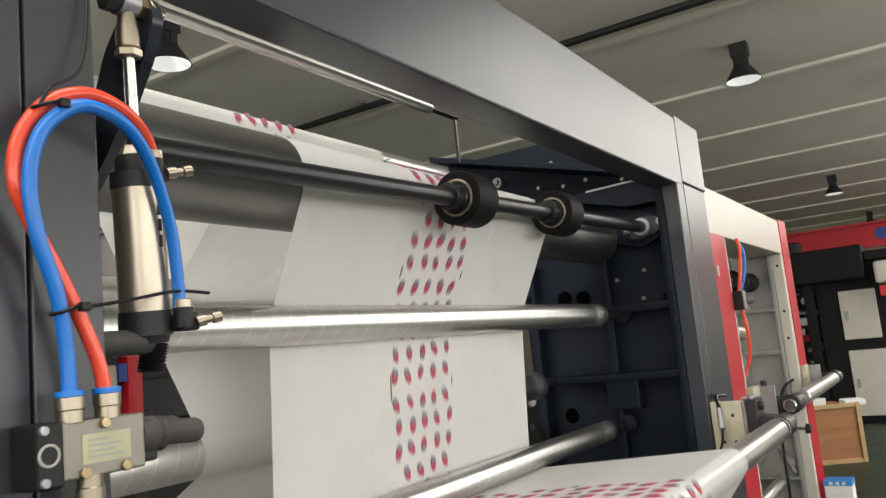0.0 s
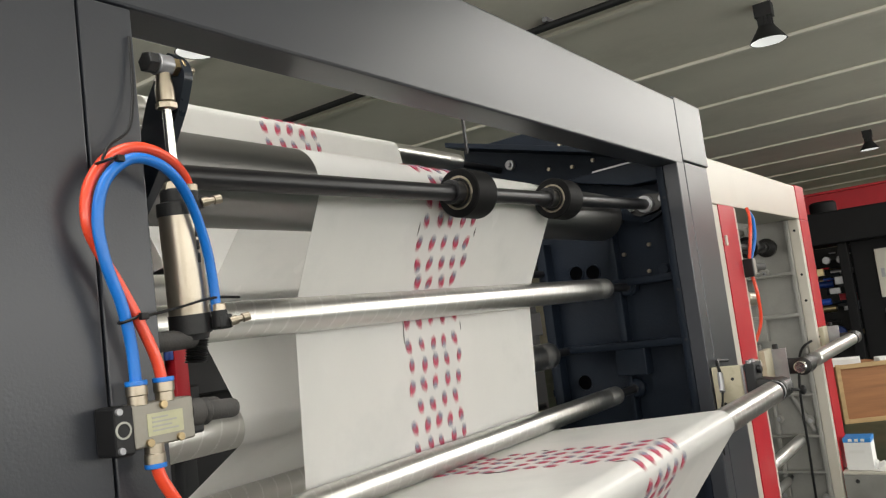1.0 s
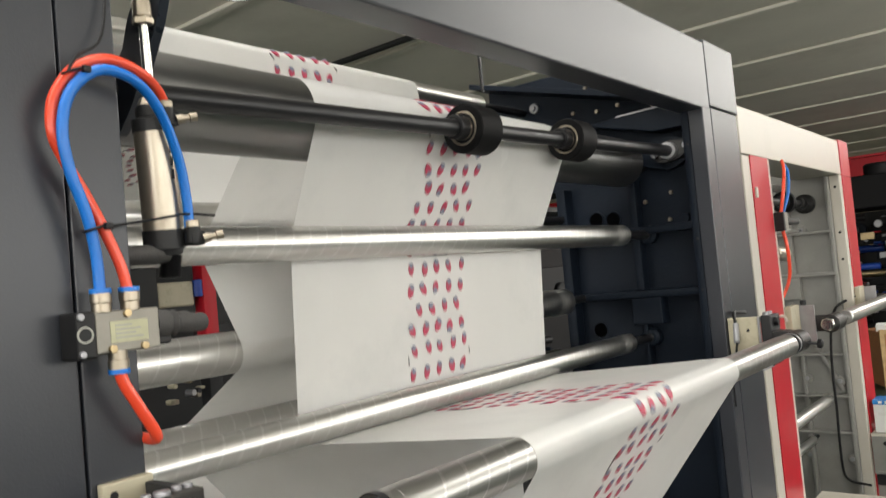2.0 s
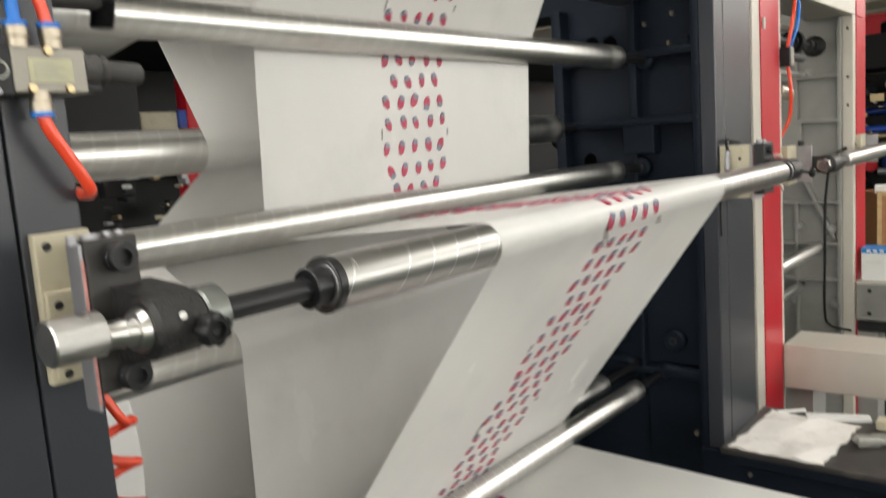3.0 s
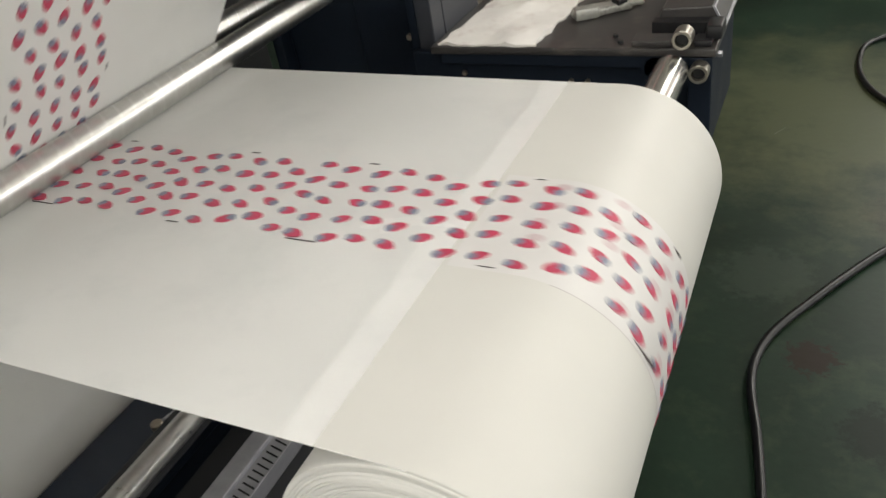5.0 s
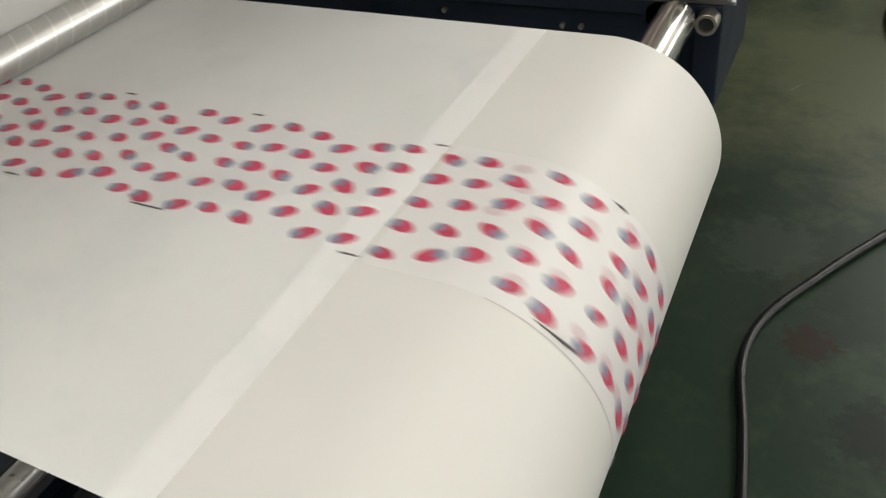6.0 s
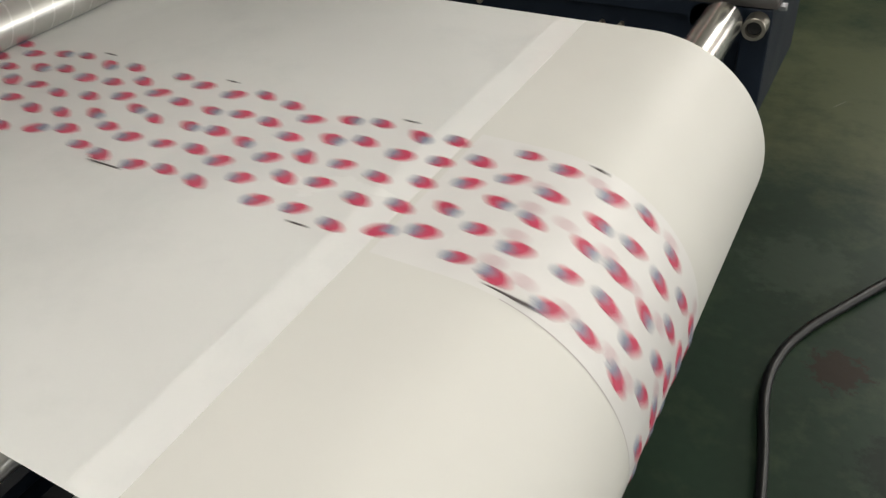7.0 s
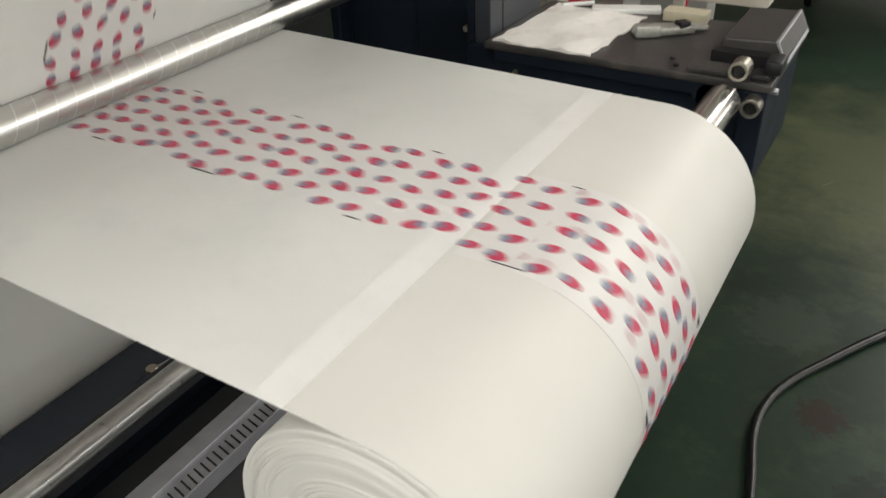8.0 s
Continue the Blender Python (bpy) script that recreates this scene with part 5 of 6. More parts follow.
# ---------------------------------------------------------------- low deck under the outgoing film
def deck():
    t = thing("machine_bed", "dark steel machine bed under the outgoing film", "machine bed", (-0.5, 1.2, 0))
    part("bed_plate", box(-0.64, -0.02, 0.36, 2.13, 0.36, 0.40, bevel=0.003), CHARCOAL, t)
    part("front_skirt", box(-0.05, -0.02, 0.36, 2.13, 0.0, 0.358), CHARCOAL, t)
    part("rear_beam", box(-0.92, -0.66, 0.36, 2.13, 0.18, 0.30, bevel=0.006), DARK_BLUE, t, "dark blue cross member")
    part("cross_rod", rod((-0.603, 0.345, 0.546), (-0.603, 2.14, 0.546), 0.023, 36), SATIN_CHROME, t, "bright steel cross rod")
    part("black_bar", box(-0.70, -0.655, 0.36, 2.13, 0.44, 0.50, bevel=0.004), CHARCOAL, t)
    part("blue_bar", box(-0.895, -0.71, 0.36, 2.13, 0.36, 0.425, bevel=0.004), DARK_BLUE, t)
    rail = part("slotted_rail", box(-0.545, -0.503, 0.40, 2.10, 0.402, 0.45, bevel=0.002), GALV, t, "slotted galvanised rail")
    part("rail_lip", box(-0.5027, -0.460, 0.40, 2.10, 0.402, 0.440, bevel=0.001), GALV, rail)
    for i in range(108):
        y = 0.42 + i * 0.0155
        part("slot", prism([(-0.494, y + 0.006), (-0.494, y + 0.0095), (-0.464, y + 0.0035), (-0.464, y)], "z", 0.4395, 0.4412), BLACK_PLASTIC, rail)
    part("bolt", rod((-0.76, 1.16, 0.424), (-0.76, 1.16, 0.455), 0.013, 20), NICKEL, t)
    part("bolt_wire", tube([(-0.76, 1.16, 0.45), (-0.73, 1.22, 0.46), (-0.70, 1.28, 0.47)], 0.003, 6), GALV, t)
    return t


deck()


# ---------------------------------------------------------------- second machine, white and red
def second_machine():
    X = -0.62
    n = thing("white_machine", "white and red machine portal with a grey cast side wall", "machine", (X, 3.8, 0))
    part("near_post", box(X - 0.22, X, 2.85, 3.185, 0.0, 2.30, bevel=0.004), WHITE_PAINT, n)
    part("red_panel", box(X + 0.0, X + 0.004, 2.93, 3.145, 0.0, 2.303, bevel=0.001), RED_PAINT, n, "glossy red front panel")
    part("top_beam", box(X - 0.22, X, 2.85, 4.455, 2.304, 2.485, bevel=0.004), WHITE_PAINT, n)
    part("top_cap", box(X - 0.22, X + 0.004, 4.457, 4.665, 2.30, 2.492, bevel=0.003), RED_PAINT, n)
    part("far_post", box(X - 0.05, X, 4.40, 4.455, 0.0, 2.302, bevel=0.004), WHITE_PAINT, n)
    part("far_red_panel", box(X - 0.22, X + 0.004, 4.458, 4.665, 0.0, 2.298, bevel=0.003), RED_PAINT, n, "glossy red front panel")
    part("cast_wall", box(-1.12, X - 0.052, 4.41, 4.455, 0.0, 2.47), CAST, n, "light grey cast side wall")
    for x0, x1, z0, z1 in ((-1.1, -0.68, 2.005, 2.022), (-1.1, -0.68, 1.78, 1.80), (-1.1, -0.68, 1.36, 1.375), (-1.1, -0.68, 1.14, 1.155), (-1.1, -0.68, 0.95, 0.965)):
        part("rib", box(x0, x1, 4.365, 4.409, z0, z1, bevel=0.004), CAST, n)
    for x, z0, z1 in ((-0.90, 1.80, 2.3), (-0.90, 0.5, 1.36), (-0.69, 0.4, 2.3)):
        part("rib", box(x, x + 0.02, 4.368, 4.4088, z0, z1, bevel=0.004), CAST, n)
    part("rib", box(-0.97, -0.86, 4.362, 4.4086, 1.66, 1.78, bevel=0.006), CAST, n)
    for x, z in ((-0.905, 0.834), (-0.70, 0.823), (-0.72, 1.227), (-0.88, 1.24), (-0.77, 1.139), (-0.83, 2.03), (-0.88, 1.56)):
        part("boss", rod((x, 4.409, z), (x, 4.375, z), 0.026, 28, 0.006), CAST, n)
        part("boss_bolt", rod((x, 4.376, z), (x, 4.368, z), 0.012, 18), GALV, n)
    for z in (2.24, 2.0, 1.86):
        part("tapped_hole", rod((X - 0.025, 4.4005, z), (X - 0.025, 4.398, z), 0.007, 12, 0.0), BLACK_PLASTIC, n)
    for z in (1.57, 1.68):
        part("hook", tube([(X + 0.004, 3.05, z), (X + 0.03, 3.05, z), (X + 0.035, 3.06, z - 0.02)], 0.006, 8), WHITE_PAINT, n)
    part("panel_catch", box(X + 0.004, X + 0.012, 2.945, 2.965, 2.14, 2.18, bevel=0.002), WHITE_PAINT, n)
    # shaft, wheel and bearing at the top
    part("shaft", rod((-0.80, 3.19, 2.17), (-0.80, 4.39, 2.17), 0.017, 24), BLACK_STEEL, n)
    w = part("pressing_wheel", ring((-0.80, 3.98, 2.17), (-0.80, 4.03, 2.17), 0.054, 0.036, 40), RUBBER, n)
    part("bearing_ring", ring((-0.80, 3.978, 2.17), (-0.80, 4.025, 2.17), 0.036, 0.017, 32), BLACK_STEEL, w)
    fb = part("flange_bearing", add_lathe(bmesh.new(), (-0.80, 4.33, 2.17), (-0.80, 4.409, 2.17), [(0, 0.018), (0, 0.030), (0.03, 0.034), (0.05, 0.052), (0.079, 0.052)], 28), IRON, n)
    part("set_collar", ring((-0.80, 4.26, 2.17), (-0.80, 4.30, 2.17), 0.028, 0.0172, 24), IRON, fb)
    part("diagonal_rib", box(-0.825, -0.805, 4.372, 4.4084, 1.15, 1.67, bevel=0.004, turn=(0, -25, 0)), CAST, n)
    part("rod_grid", rod((-1.05, 3.2, 2.30), (-1.05, 4.40, 2.29), 0.018, 20), ALU, n)
    part("rod_grid", rod((-0.92, 3.2, 2.28), (-0.92, 4.40, 2.27), 0.018, 20), ALU, n)
    for x, z, r in ((-0.88, 1.56, 0.03), (-0.77, 1.139, 0.028), (-0.86, 0.93, 0.02), (-0.83, 2.03, 0.012)):
        rr = thing("guide_roller", "aluminium guide roller in the white machine", "roller", (x, 3.9, z), "guide rollers of the white machine")
        part("tube", rod((x, 3.30, z), (x, 4.30, z), r, 32), ALU, rr)
        part("shaft", rod((x, 3.188, z), (x, 4.39, z), r * 0.4, 20), BLACK_STEEL, rr)
    v = thing("solenoid_valve", "small silver valve with hoses on the white machine", "valve", (-0.60, 3.2, 1.93))
    part("valve_body", box(-0.625, -0.585, 3.186, 3.235, 1.93, 2.0, bevel=0.003), VALVE_ALU, v)
    part("valve_end", box(-0.628, -0.582, 3.165, 3.186, 1.925, 2.0, bevel=0.003), BLACK_PLASTIC, v)
    part("silencer", rod((-0.60, 3.235, 1.965), (-0.60, 3.40, 1.965), 0.016, 20), GREY_RUBBER, v)
    part("cylinder_end", rod((-0.66, 3.25, 1.84), (-0.66, 3.40, 1.83), 0.03, 24), CYL_ALU, v)
    part("red_hose", tube([(-0.60, 3.20, 2.0), (-0.585, 3.205, 2.08), (-0.585, 3.25, 2.17), (-0.60, 3.29, 2.215)], 0.007, 10), RED_TUBE, v, "orange red hose")
    part("blue_hose", tube([(-0.60, 3.23, 2.0), (-0.58, 3.255, 2.08), (-0.582, 3.29, 2.16), (-0.60, 3.32, 2.20)], 0.007, 10), BLUE_TUBE, v, "blue hose")
    part("red_hose", tube([(-0.60, 3.20, 1.93), (-0.59, 3.20, 1.85), (-0.60, 3.22, 1.74), (-0.63, 3.21, 1.66)], 0.007, 10), RED_TUBE, v, "orange red hose")
    v.location.z += 0.085
    # roller in front, on its two clamps
    for y0 in (3.19, 4.47):
        c = thing("roller_clamp", "ivory plate with a black clamp on the white machine", "roller clamp", (X, y0, 1.63), "roller clamps")
        part("slide_plate", box(X, X + 0.025, y0 - 0.02, y0 + 0.10, 1.558, 1.708, bevel=0.003), IVORY, c)
        part("steel_strip", box(X + 0.0, X + 0.08, y0 + 0.102, y0 + 0.11, 1.558, 1.703, bevel=0.001), GALV, c)
        part("clamp_arm", box(X + 0.025, -0.47, y0 + 0.115, y0 + 0.16, 1.593, 1.658, bevel=0.01), IRON, c)
        part("clamp_barrel", rod((-0.485, y0 + 0.09, 1.626), (-0.485, y0 + 0.22, 1.626), 0.036, 28), IRON, c)
        part("knob", rod((-0.485, y0 + 0.05, 1.626), (-0.485, y0 + 0.09, 1.626), 0.025, 24), CHROME, c)
        part("top_screw", rod((X + 0.04, y0 + 0.106, 1.703), (X + 0.04, y0 + 0.106, 1.723), 0.012, 16), CHARCOAL, c)
    fr = thing("edge_guide_roller", "satin steel roller on the clamps of the white machine", "roller", (-0.485, 4.0, 1.626))
    part("tube", rod((-0.485, 3.55, 1.626), (-0.485, 4.55, 1.626), 0.032, 32), ALU, fr)
    part("shaft", rod((-0.485, 3.25, 1.626), (-0.485, 4.72, 1.626), 0.013, 20), BLACK_STEEL, fr)
    cb = thing("machine_cable", "black cable hanging inside the white machine", "cable", (-0.70, 4.3, 1.2))
    part("cable", tube([(-0.62, 4.45, 1.66), (-0.70, 4.34, 1.60), (-0.735, 4.33, 1.4), (-0.74, 4.33, 1.1), (-0.745, 4.34, 0.8), (-0.72, 4.35, 0.72), (-0.62, 4.35, 0.70)], 0.0065, 8), BLACK_PLASTIC, cb)
    # arms
    a = thing("winding_arm", "off-white steel arm with a black handwheel", "machine arm", (-0.3, 3.25, 0.4))
    part("arm_panel", prism([(X + 0.005, 0.748), (-0.024, 0.748), (-0.018, 0.755), (-0.015, 0.912), (X + 0.005, 0.912)], "y", 3.150, 3.24, 0.003), WHITE_PAINT, a)
    part("arm_top", box(X + 0.005, -0.015, 3.150, 3.40, 0.913, 0.923, bevel=0.002), WHITE_PAINT, a)
    part("arm_foot", box(X + 0.005, X + 0.1, 3.20, 3.40, 0.0, 0.747), CAST, a)
    hw = part("handwheel", add_ring(bmesh.new(), (-0.10, 3.10, 0.868), (-0.10, 3.125, 0.868), 0.048, 0.034, 40), BLACK_PLASTIC, a, "black plastic handwheel")
    part("hub", rod((-0.10, 3.09, 0.868), (-0.10, 3.20, 0.868), 0.016, 20), BLACK_STEEL, hw)
    for k in range(3):
        q = k * 2.094 + 0.5
        part("spoke", rod((-0.10, 3.112, 0.868), (-0.10 + 0.04 * math.cos(q), 3.112, 0.868 + 0.04 * math.sin(q)), 0.007, 10), BLACK_PLASTIC, hw)
    part("grip", rod((-0.075, 3.06, 0.90), (-0.075, 3.11, 0.90), 0.008, 14), BLACK_PLASTIC, hw)
    part("winding_shaft", rod((-0.060, 3.26, 0.957), (-0.060, 4.40, 0.957), 0.026, 28), ALU, a)
    part("shaft_journal", rod((-0.060, 3.16, 0.957), (-0.060, 3.26, 0.957), 0.014, 20), CHROME, a)
    part("shaft_bracket", box(-0.175, -0.02, 3.152, 3.27, 0.9235, 0.936, bevel=0.003), IRON, a, "dark bearing bracket")
    part("bearing_block", box(-0.095, -0.025, 3.17, 3.21, 0.9365, 0.972, bevel=0.006), GALV, a)
    part("wheel_link", tube([(-0.105, 3.16, 0.93), (-0.10, 3.135, 0.915), (-0.10, 3.125, 0.89)], 0.011, 12), IRON, a)
    b = thing("winding_arm", "grey steel arm with a red end plate", "machine arm", (-0.2, 4.5, 0.4))
    part("arm_panel", box(X + 0.005, -0.045, 4.43, 4.47, 0.738, 0.932, bevel=0.004), CAST, b)
    part("arm_rim", box(X + 0.02, -0.06, 4.422, 4.4298, 0.745, 0.757, bevel=0.003), CAST, b)
    part("arm_rim", box(-0.075, -0.060, 4.422, 4.4298, 0.758, 0.925, bevel=0.003), CAST, b)
    part("arm_top", box(X + 0.005, -0.045, 4.43, 4.70, 0.933, 0.947, bevel=0.002), WHITE_PAINT, b)
    part("arm_foot", box(X + 0.005, X + 0.1, 4.475, 4.66, 0.0, 0.734), CAST, b)
    # The red sill lies in shadow; charcoal colour stands for that shade.
    part("lower_sill", box(X + 0.005, -0.01, 4.46, 4.70, 0.675, 0.730, bevel=0.004), CHARCOAL, b, "red lower sill, its shade painted as charcoal")
    part("end_plate", prism(rounded([(-0.06, 1.0), (-0.045, 1.03), (0.012, 1.03), (0.018, 0.70), (-0.005, 0.675), (-0.043, 0.675), (-0.043, 0.99)], 0.006), "y", 4.40, 4.70, 0.003), RED_PAINT, b, "red end plate")
    for x, z in ((-0.55, 0.90), (-0.55, 0.78)):
        part("bolt", rod((x, 4.43, z), (x, 4.42, z), 0.010, 16), CHARCOAL, b)
    bx = thing("tissue_box", "white cardboard box with a blue top on the arm", "box", (-0.53, 4.52, 0.947))
    part("carton", box(-0.595, -0.465, 4.46, 4.58, 0.948, 1.102, bevel=0.003), FOAM, bx)
    part("blue_top", box(-0.597, -0.463, 4.458, 4.582, 1.092, 1.117, bevel=0.003), BLUE_CARD, bx)
    bm = bmesh.new()
    for k in range(3):
        add_box(bm, -0.57 + k * 0.03, -0.552 + k * 0.03, 4.4565, 4.458, 1.098, 1.112)
    part("bars", bm, FOAM, bx)
    part("mark", box(-0.575, -0.50, 4.4586, 4.4598, 1.037, 1.052), PALE, bx)
    crumpled("cleaning_rag", "white cleaning rag heaped on the arm top", [(-0.47, 4.45, 0), (-0.30, 4.45, 0), (-0.30, 4.55, 0), (-0.46, 4.56, 0)], 0.947, 0.06, 8, FOAM, "rag")


second_machine()


# ---------------------------------------------------------------- background
PRESS_DARK = mat("near-black press paint", (0.007, 0.007, 0.008), 0.6, spec=0.2, vary=0.3, scale=3)


def far_press():
    t = thing("printing_press", "dark grey press with off-white cabinet doors", "machine", (-1.0, 16.5, 0))
    part("body", box(-2.0, 1.6, 16.0, 17.6, 0.0, 2.85, bevel=0.02), PRESS_DARK, t)
    part("top_hood", box(-4.6, -1.1, 15.6, 17.4, 2.55, 3.15, bevel=0.03), PRESS_DARK, t)
    part("hood_step", box(-1.1, 1.6, 15.7, 17.4, 2.85, 3.02, bevel=0.03), PRESS_DARK, t)
    for x0, x1, z0, z1 in ((-1.62, -1.02, 1.48, 2.36), (-1.60, -0.62, 0.12, 1.28), (-0.78, -0.1, 1.48, 2.36), (-0.4, 0.4, 0.12, 1.28), (0.05, 0.7, 1.48, 2.36)):
        d = part("cabinet_door", box(x0, x1, 15.955, 15.998, z0, z1, bevel=0.008), WHITE_PAINT, t, "off-white cabinet door")
        part("handle", box(x0 + 0.06, x0 + 0.12, 15.94, 15.956, (z0 + z1) / 2 - 0.08, (z0 + z1) / 2 + 0.08, bevel=0.004), GALV, d)
    part("white_hood", box(-0.95, 1.2, 15.4, 15.94, 2.42, 2.80, bevel=0.05), WHITE_PAINT, t)
    part("red_badge", box(-0.9, -0.7, 15.39, 15.40, 2.2, 2.38), RED_PAINT, t)
    for k in range(3):
        part("motor", rod((-3.9 + k * 0.75, 16.4, 3.15), (-3.9 + k * 0.75, 16.4, 3.40), 0.24, 20), PRESS_DARK, t)
    rng = random.Random(21)
    mats = [PRESS_DARK, BLACK_STEEL, GALV, NAVY, BLACK_PLASTIC, GALV, BLACK_STEEL, PRESS_DARK, BRASS, RED_PAINT, BLUE_PAINT]
    part("deep_wall", box(-4.6, -2.02, 17.2, 17.5, 0.0, 2.54), BLACK_PLASTIC, t)
    for k in range(120):
        x, z, y = rng.uniform(-4.5, -2.05), rng.uniform(0.4, 2.5), rng.uniform(15.9, 17.1)
        s = rng.uniform(0.04, 0.2)
        m = mats[k % len(mats)]
        if k % 3 == 0:
            part("press_roller", rod((x - s * 1.5, y, z), (x + s * 1.5, y, z), s * 0.35, 16), m, t)
        elif k % 3 == 1:
            part("gear_wheel", rod((x, y, z), (x, y - 0.06, z), s * 0.8, 20), m, t)
        else:
            part("bracket", box(x - s, x + s, y - 0.04, y + 0.04, z - s * 0.6, z + s * 0.6, bevel=0.01), m, t)
    for x in (-4.5, -3.3, -2.1):
        part("upright", box(x - 0.08, x + 0.08, 15.8, 16.0, 0.0, 2.55, bevel=0.01), PRESS_DARK, t)


def rear_station():
    """The dark station behind the film, with a red column."""
    t = thing("print_station", "dark printing station with a red column behind the film", "machine", (-3.2, 2.6, 0))
    part("red_column", box(-2.98, -2.90, 2.065, 2.14, 1.66, 2.2, bevel=0.01), RED_PAINT, t, "red painted column")
    part("column_foot", box(-2.98, -2.90, 2.065, 2.14, 0.0, 1.658, bevel=0.01), CHARCOAL, t)
    part("red_bracket", box(-2.98, -2.90, 2.03, 2.0745, 1.60, 1.76, bevel=0.006), RED_PAINT, t)
    part("cream_housing", box(-3.05, -2.92, 1.84, 2.03, 1.93, 2.045, bevel=0.01), IVORY, t, "cream painted housing")
    part("dark_cabinet", box(-3.05, -2.90, 1.50, 1.835, 1.90, 2.25, bevel=0.01), CHARCOAL, t)
    # Unseen lid, added to keep light out of the station.
    part("machine_cover", box(-4.2, -2.6, -0.6, 7.5, 2.365, 2.40), CHARCOAL, t)
    # Added black sheet, standing for the dark depth behind the machinery.
    part("back_wall", box(-4.2, -4.0, -0.6, 7.5, 0.0, 2.36), BLACK_PLASTIC, t)
    part("blue_grip", rod((-2.92, 2.05, 1.97), (-2.92, 2.05, 2.05), 0.022, 16), BLUE_PAINT, t)
    part("top_girder", box(-3.6, -3.4, 0.2, 6.5, 1.76, 1.98, bevel=0.01), CHARCOAL, t)
    rng = random.Random(4)
    mats = [CHARCOAL, BLACK_STEEL, GALV, NAVY, BLACK_PLASTIC, DARK_STEEL, BLACK_STEEL, CHARCOAL, BRASS, CAST]
    for k in range(110):
        x, y, z = rng.uniform(-3.9, -2.9), rng.uniform(0.4, 6.2), rng.uniform(0.3, 1.95)
        s = rng.uniform(0.02, 0.11)
        m = mats[k % len(mats)]
        if k % 3 == 0:
            part("ink_roller", rod((x, y - s * 2, z), (x, y + s * 2, z), s * 0.4, 16), m, t)
        elif k % 3 == 1:
            part("gear_wheel", rod((x, y, z), (x + 0.05, y, z), s * 0.7, 20), m, t)
        else:
            part("bracket", box(x - 0.03, x + 0.03, y - s, y + s, z - s * 0.6, z + s * 0.6, bevel=0.006), m, t)
    for k in range(26):
        y, z, s = rng.uniform(1.62, 2.02), rng.uniform(1.50, 1.80), rng.uniform(0.008, 0.026)
        m = (BRASS, IVORY, GALV, BLACK_STEEL, NICKEL, CHARCOAL, PALE)[k % 7]
        if k % 2:
            part("fitting", rod((-2.93, y, z), (-2.88, y + s * 0.3, z), s * 0.6, 14), m, t)
        else:
            part("small_bracket", box(-2.93, -2.89, y - s, y + s, z - s * 0.5, z + s * 0.5, bevel=0.002), m, t)
    # slider clamp of the next station, seen past the film's far edge
    c = thing("roller_clamp", "ivory slide plate on the station behind", "roller clamp", (-1.55, 2.85, 1.5), "roller clamps")
    part("slide_plate", box(-1.56, -1.53, 2.55, 2.72, 1.50, 1.68, bevel=0.003), IVORY, c)
    part("steel_strip", box(-1.56, -1.50, 2.51, 2.54, 1.50, 1.70, bevel=0.002), GALV, c)
    part("support_column", box(-1.62, -1.56, 2.45, 2.80, 0.0, 2.1, bevel=0.005), CHARCOAL, c)
    w = thing("window_1", "bright daylit window far behind the machine", "window", (-15.98, 21, 2.3), kind="structure")
    part("window_frame", box(-15.99, -15.93, 19.9, 23.1, 1.75, 2.75), WHITE_PAINT, w)
    part("pane", box(-15.925, -15.92, 20.0, 23.0, 1.85, 2.65), WINDOW_GLOW, w)


far_press()
rear_station()
t = thing("ceiling_conduit", "dark conduit pipe fixed along the ceiling", "conduit", (-3, 6.65, 4.7))
part("pipe", rod((-15.9, 6.65, 4.72), (8.9, 6.65, 4.72), 0.035, 12), CHARCOAL, t)
part("pipe", rod((-15.9, 6.75, 4.74), (8.9, 6.75, 4.74), 0.02, 10), CHARCOAL, t)
for k in range(12):
    part("clip", box(-15 + 2 * k, -14.95 + 2 * k, 6.60, 6.80, 4.755, 4.80), GALV, t)
t = thing("crane_girder", "red painted crane girder across the hall", "girder", (-3, 20.5, 3.3))
part("web_plate", box(-15.9, 8.9, 20.45, 20.55, 3.45, 3.93), RED_PAINT, t)
part("flange", box(-15.9, 8.9, 20.3, 20.7, 3.93, 3.98), RED_PAINT, t)
part("flange", box(-15.9, 8.9, 20.3, 20.7, 3.40, 3.449), RED_PAINT, t)
part("blue_badge", rod((-1.0, 20.45, 3.7), (-1.0, 20.44, 3.7), 0.14, 24), BLUE_PAINT, t)
for x in (-15.7, 8.7):
    part("column", box(x - 0.15, x + 0.15, 20.35, 20.65, 0.0, 3.4), RED_PAINT, t)

t = thing("wooden_crate", "reddish plywood crate with pale pine corner battens", "crate", (-1.35, 11.9, 0))
crate = t
part("side_panel", box(-1.66, -1.06, 11.62, 11.64, 0.04, 0.66), WOOD, t)
part("side_panel", box(-1.66, -1.64, 11.645, 12.3, 0.04, 0.66), WOOD, t)
part("side_panel", box(-1.08, -1.06, 11.645, 12.3, 0.04, 0.66), WOOD, t)
part("side_panel", box(-1.66, -1.06, 12.305, 12.325, 0.04, 0.66), WOOD, t)
part("lid_board", box(-1.635, -1.085, 11.645, 12.3, 0.63, 0.655), WOOD, t)
part("bottom", box(-1.635, -1.085, 11.645, 12.3, 0.0, 0.05), WOOD, t)
for x in (-1.69, -1.07):
    part("batten", box(x, x + 0.05, 11.59, 11.618, 0.0, 0.70, bevel=0.003), PINE, t)
for z in (0.0, 0.645):
    part("batten", box(-1.638, -1.072, 11.592, 11.616, z, z + 0.05, bevel=0.003), PINE, t)
crate.location, crate.rotation_euler, crate.scale = (-1.62, 11.95, 0), (0, 0, radians(28)), (1.12, 1.12, 1.12)
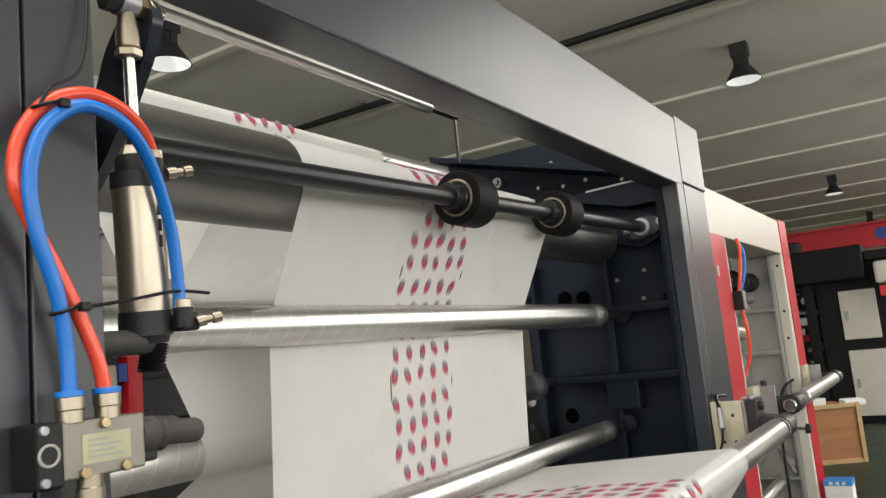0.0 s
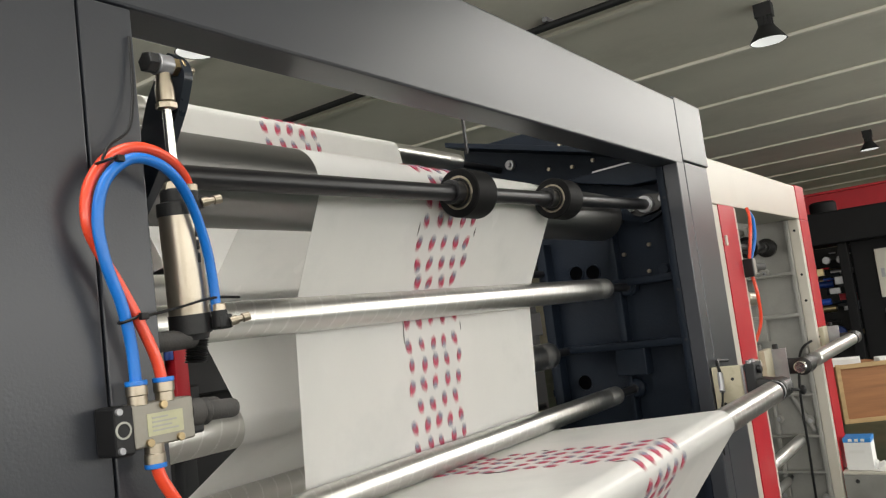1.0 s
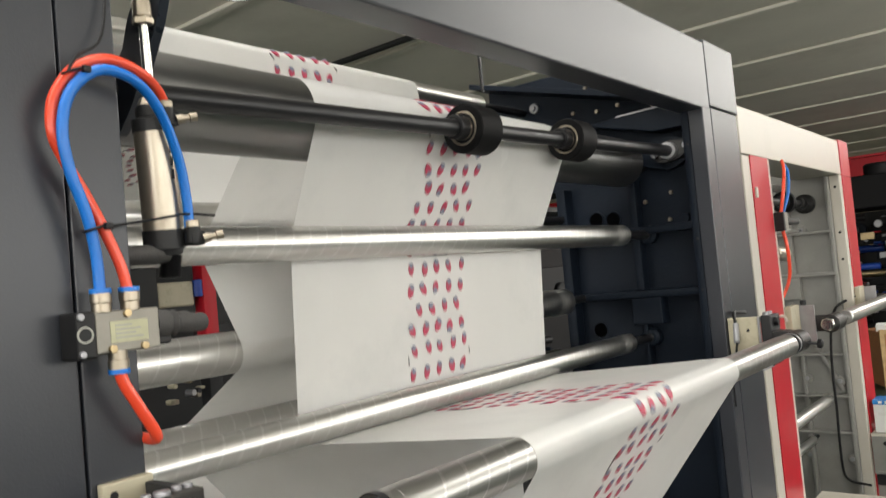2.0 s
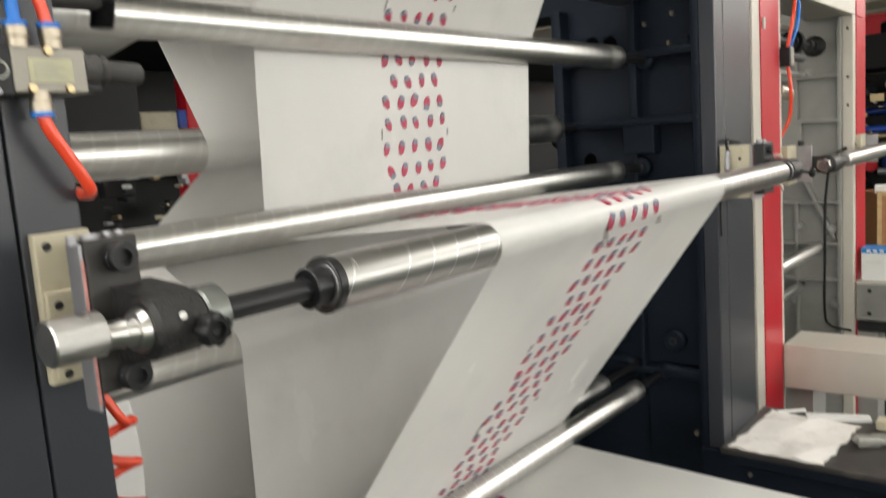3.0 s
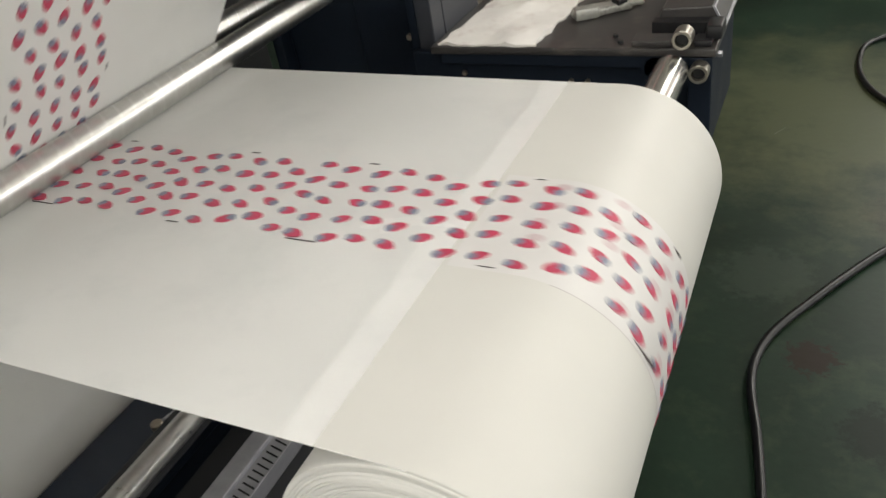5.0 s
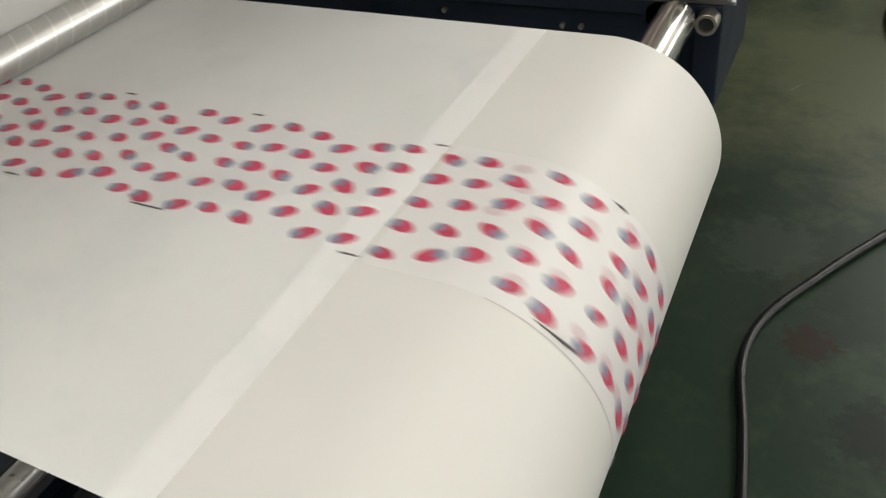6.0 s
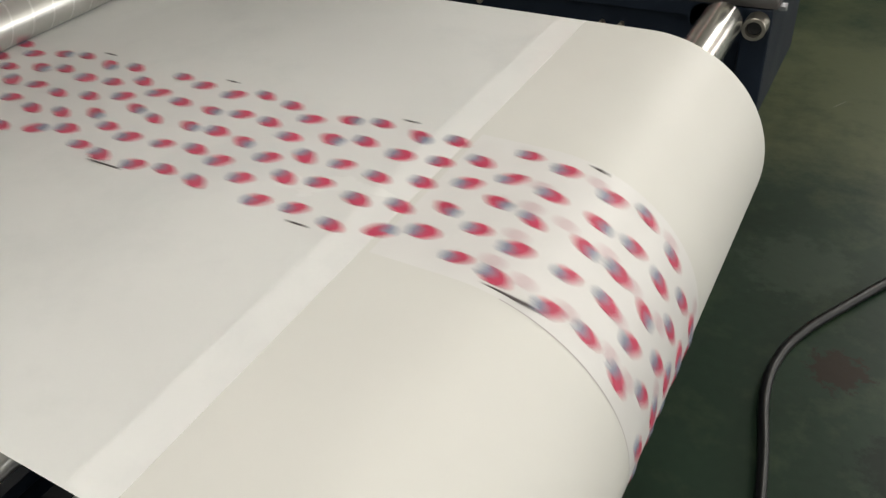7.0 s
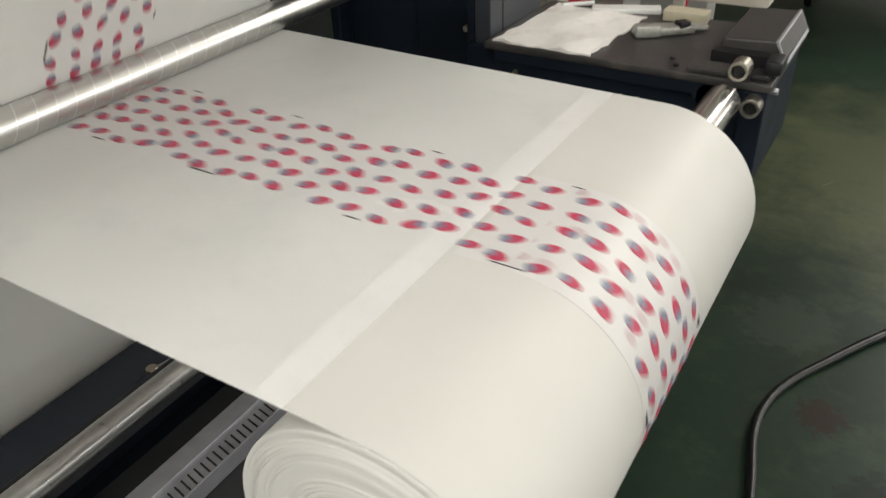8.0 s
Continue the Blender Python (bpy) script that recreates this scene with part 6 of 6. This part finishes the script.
t = thing("foam_offcut", "white foam packing pieces in the crate", "packing foam", (-1.4, 11.9, 0.66))
part("piece", box(-1.90, -1.55, 11.75, 12.05, 0.738, 0.83, bevel=0.01, turn=(0, 0, 8)), FOAM, t)
part("piece", box(-1.36, -1.10, 11.80, 12.1, 0.738, 0.81, bevel=0.01, turn=(0, 0, 20)), FOAM, t)
t = thing("tool_cart", "black steel cart on castor wheels", "cart", (0.38, 6.2, 0))
part("cart_body", box(-0.29, 1.1, 5.86, 6.5, 0.235, 0.98, bevel=0.012), CHARCOAL, t)
part("cart_rail", box(-0.295, 1.105, 5.845, 5.859, 0.22, 0.27, bevel=0.003), BLACK_STEEL, t)
part("cart_shelf", box(-0.295, 1.105, 5.84, 5.859, 0.55, 0.58, bevel=0.003), BLACK_STEEL, t)
for x in (-0.23, 1.0):
    for y in (5.95, 6.40):
        w = part("castor", ring((x - 0.022, y, 0.075), (x + 0.022, y, 0.075), 0.075, 0.02, 28), RUBBER, t)
        part("hub", rod((x - 0.024, y, 0.075), (x + 0.024, y, 0.075), 0.022, 16), GALV, w)
        part("fork", box(x - 0.03, x + 0.03, y - 0.03, y + 0.03, 0.152, 0.233, bevel=0.004), BLACK_STEEL, w)

t = thing("floor_cable", "thick black rubber cable lying on the green floor", "cable", (0.4, 2.2, 0.013))
part("cable", tube([(0.42, 1.3, 0.013), (0.385, 1.62, 0.013), (0.352, 1.85, 0.013), (0.318, 2.03, 0.013), (0.322, 2.16, 0.013), (0.362, 2.28, 0.013), (0.44, 2.42, 0.013), (0.53, 2.57, 0.013), (0.66, 2.76, 0.013), (0.86, 2.98, 0.013), (1.2, 3.2, 0.013)], 0.0125, 14), CABLE_RUBBER, t)
t = thing("floor_cable", "loop of black rubber cable on the floor", "cable", (0.6, 4.0, 0.013))
part("cable", tube([(1.2, 3.5, 0.013), (0.85, 3.62, 0.013), (0.66, 3.80, 0.013), (0.565, 4.0, 0.013), (0.54, 4.25, 0.013), (0.60, 4.5, 0.013), (0.9, 4.7, 0.013), (1.4, 4.75, 0.013)], 0.0125, 12), CABLE_RUBBER, t)


SCRATCH = mat("worn pale scratch", (0.16, 0.17, 0.14), 0.6)


for k, (x0, y0, x1, y1) in enumerate(((0.25, 3.50, 0.285, 3.56),)):
    n = Vector((y1 - y0, x0 - x1, 0)).normalized() * 0.0009
    solo("floor_scratch", prism([(x0 + n.x, y0 + n.y), (x1 + n.x, y1 + n.y), (x1 - n.x, y1 - n.y), (x0 - n.x, y0 - n.y)], "z", 0.0002, 0.0008), SCRATCH, "short pale scratch in the floor coating", "scratch", "structure")

motions()
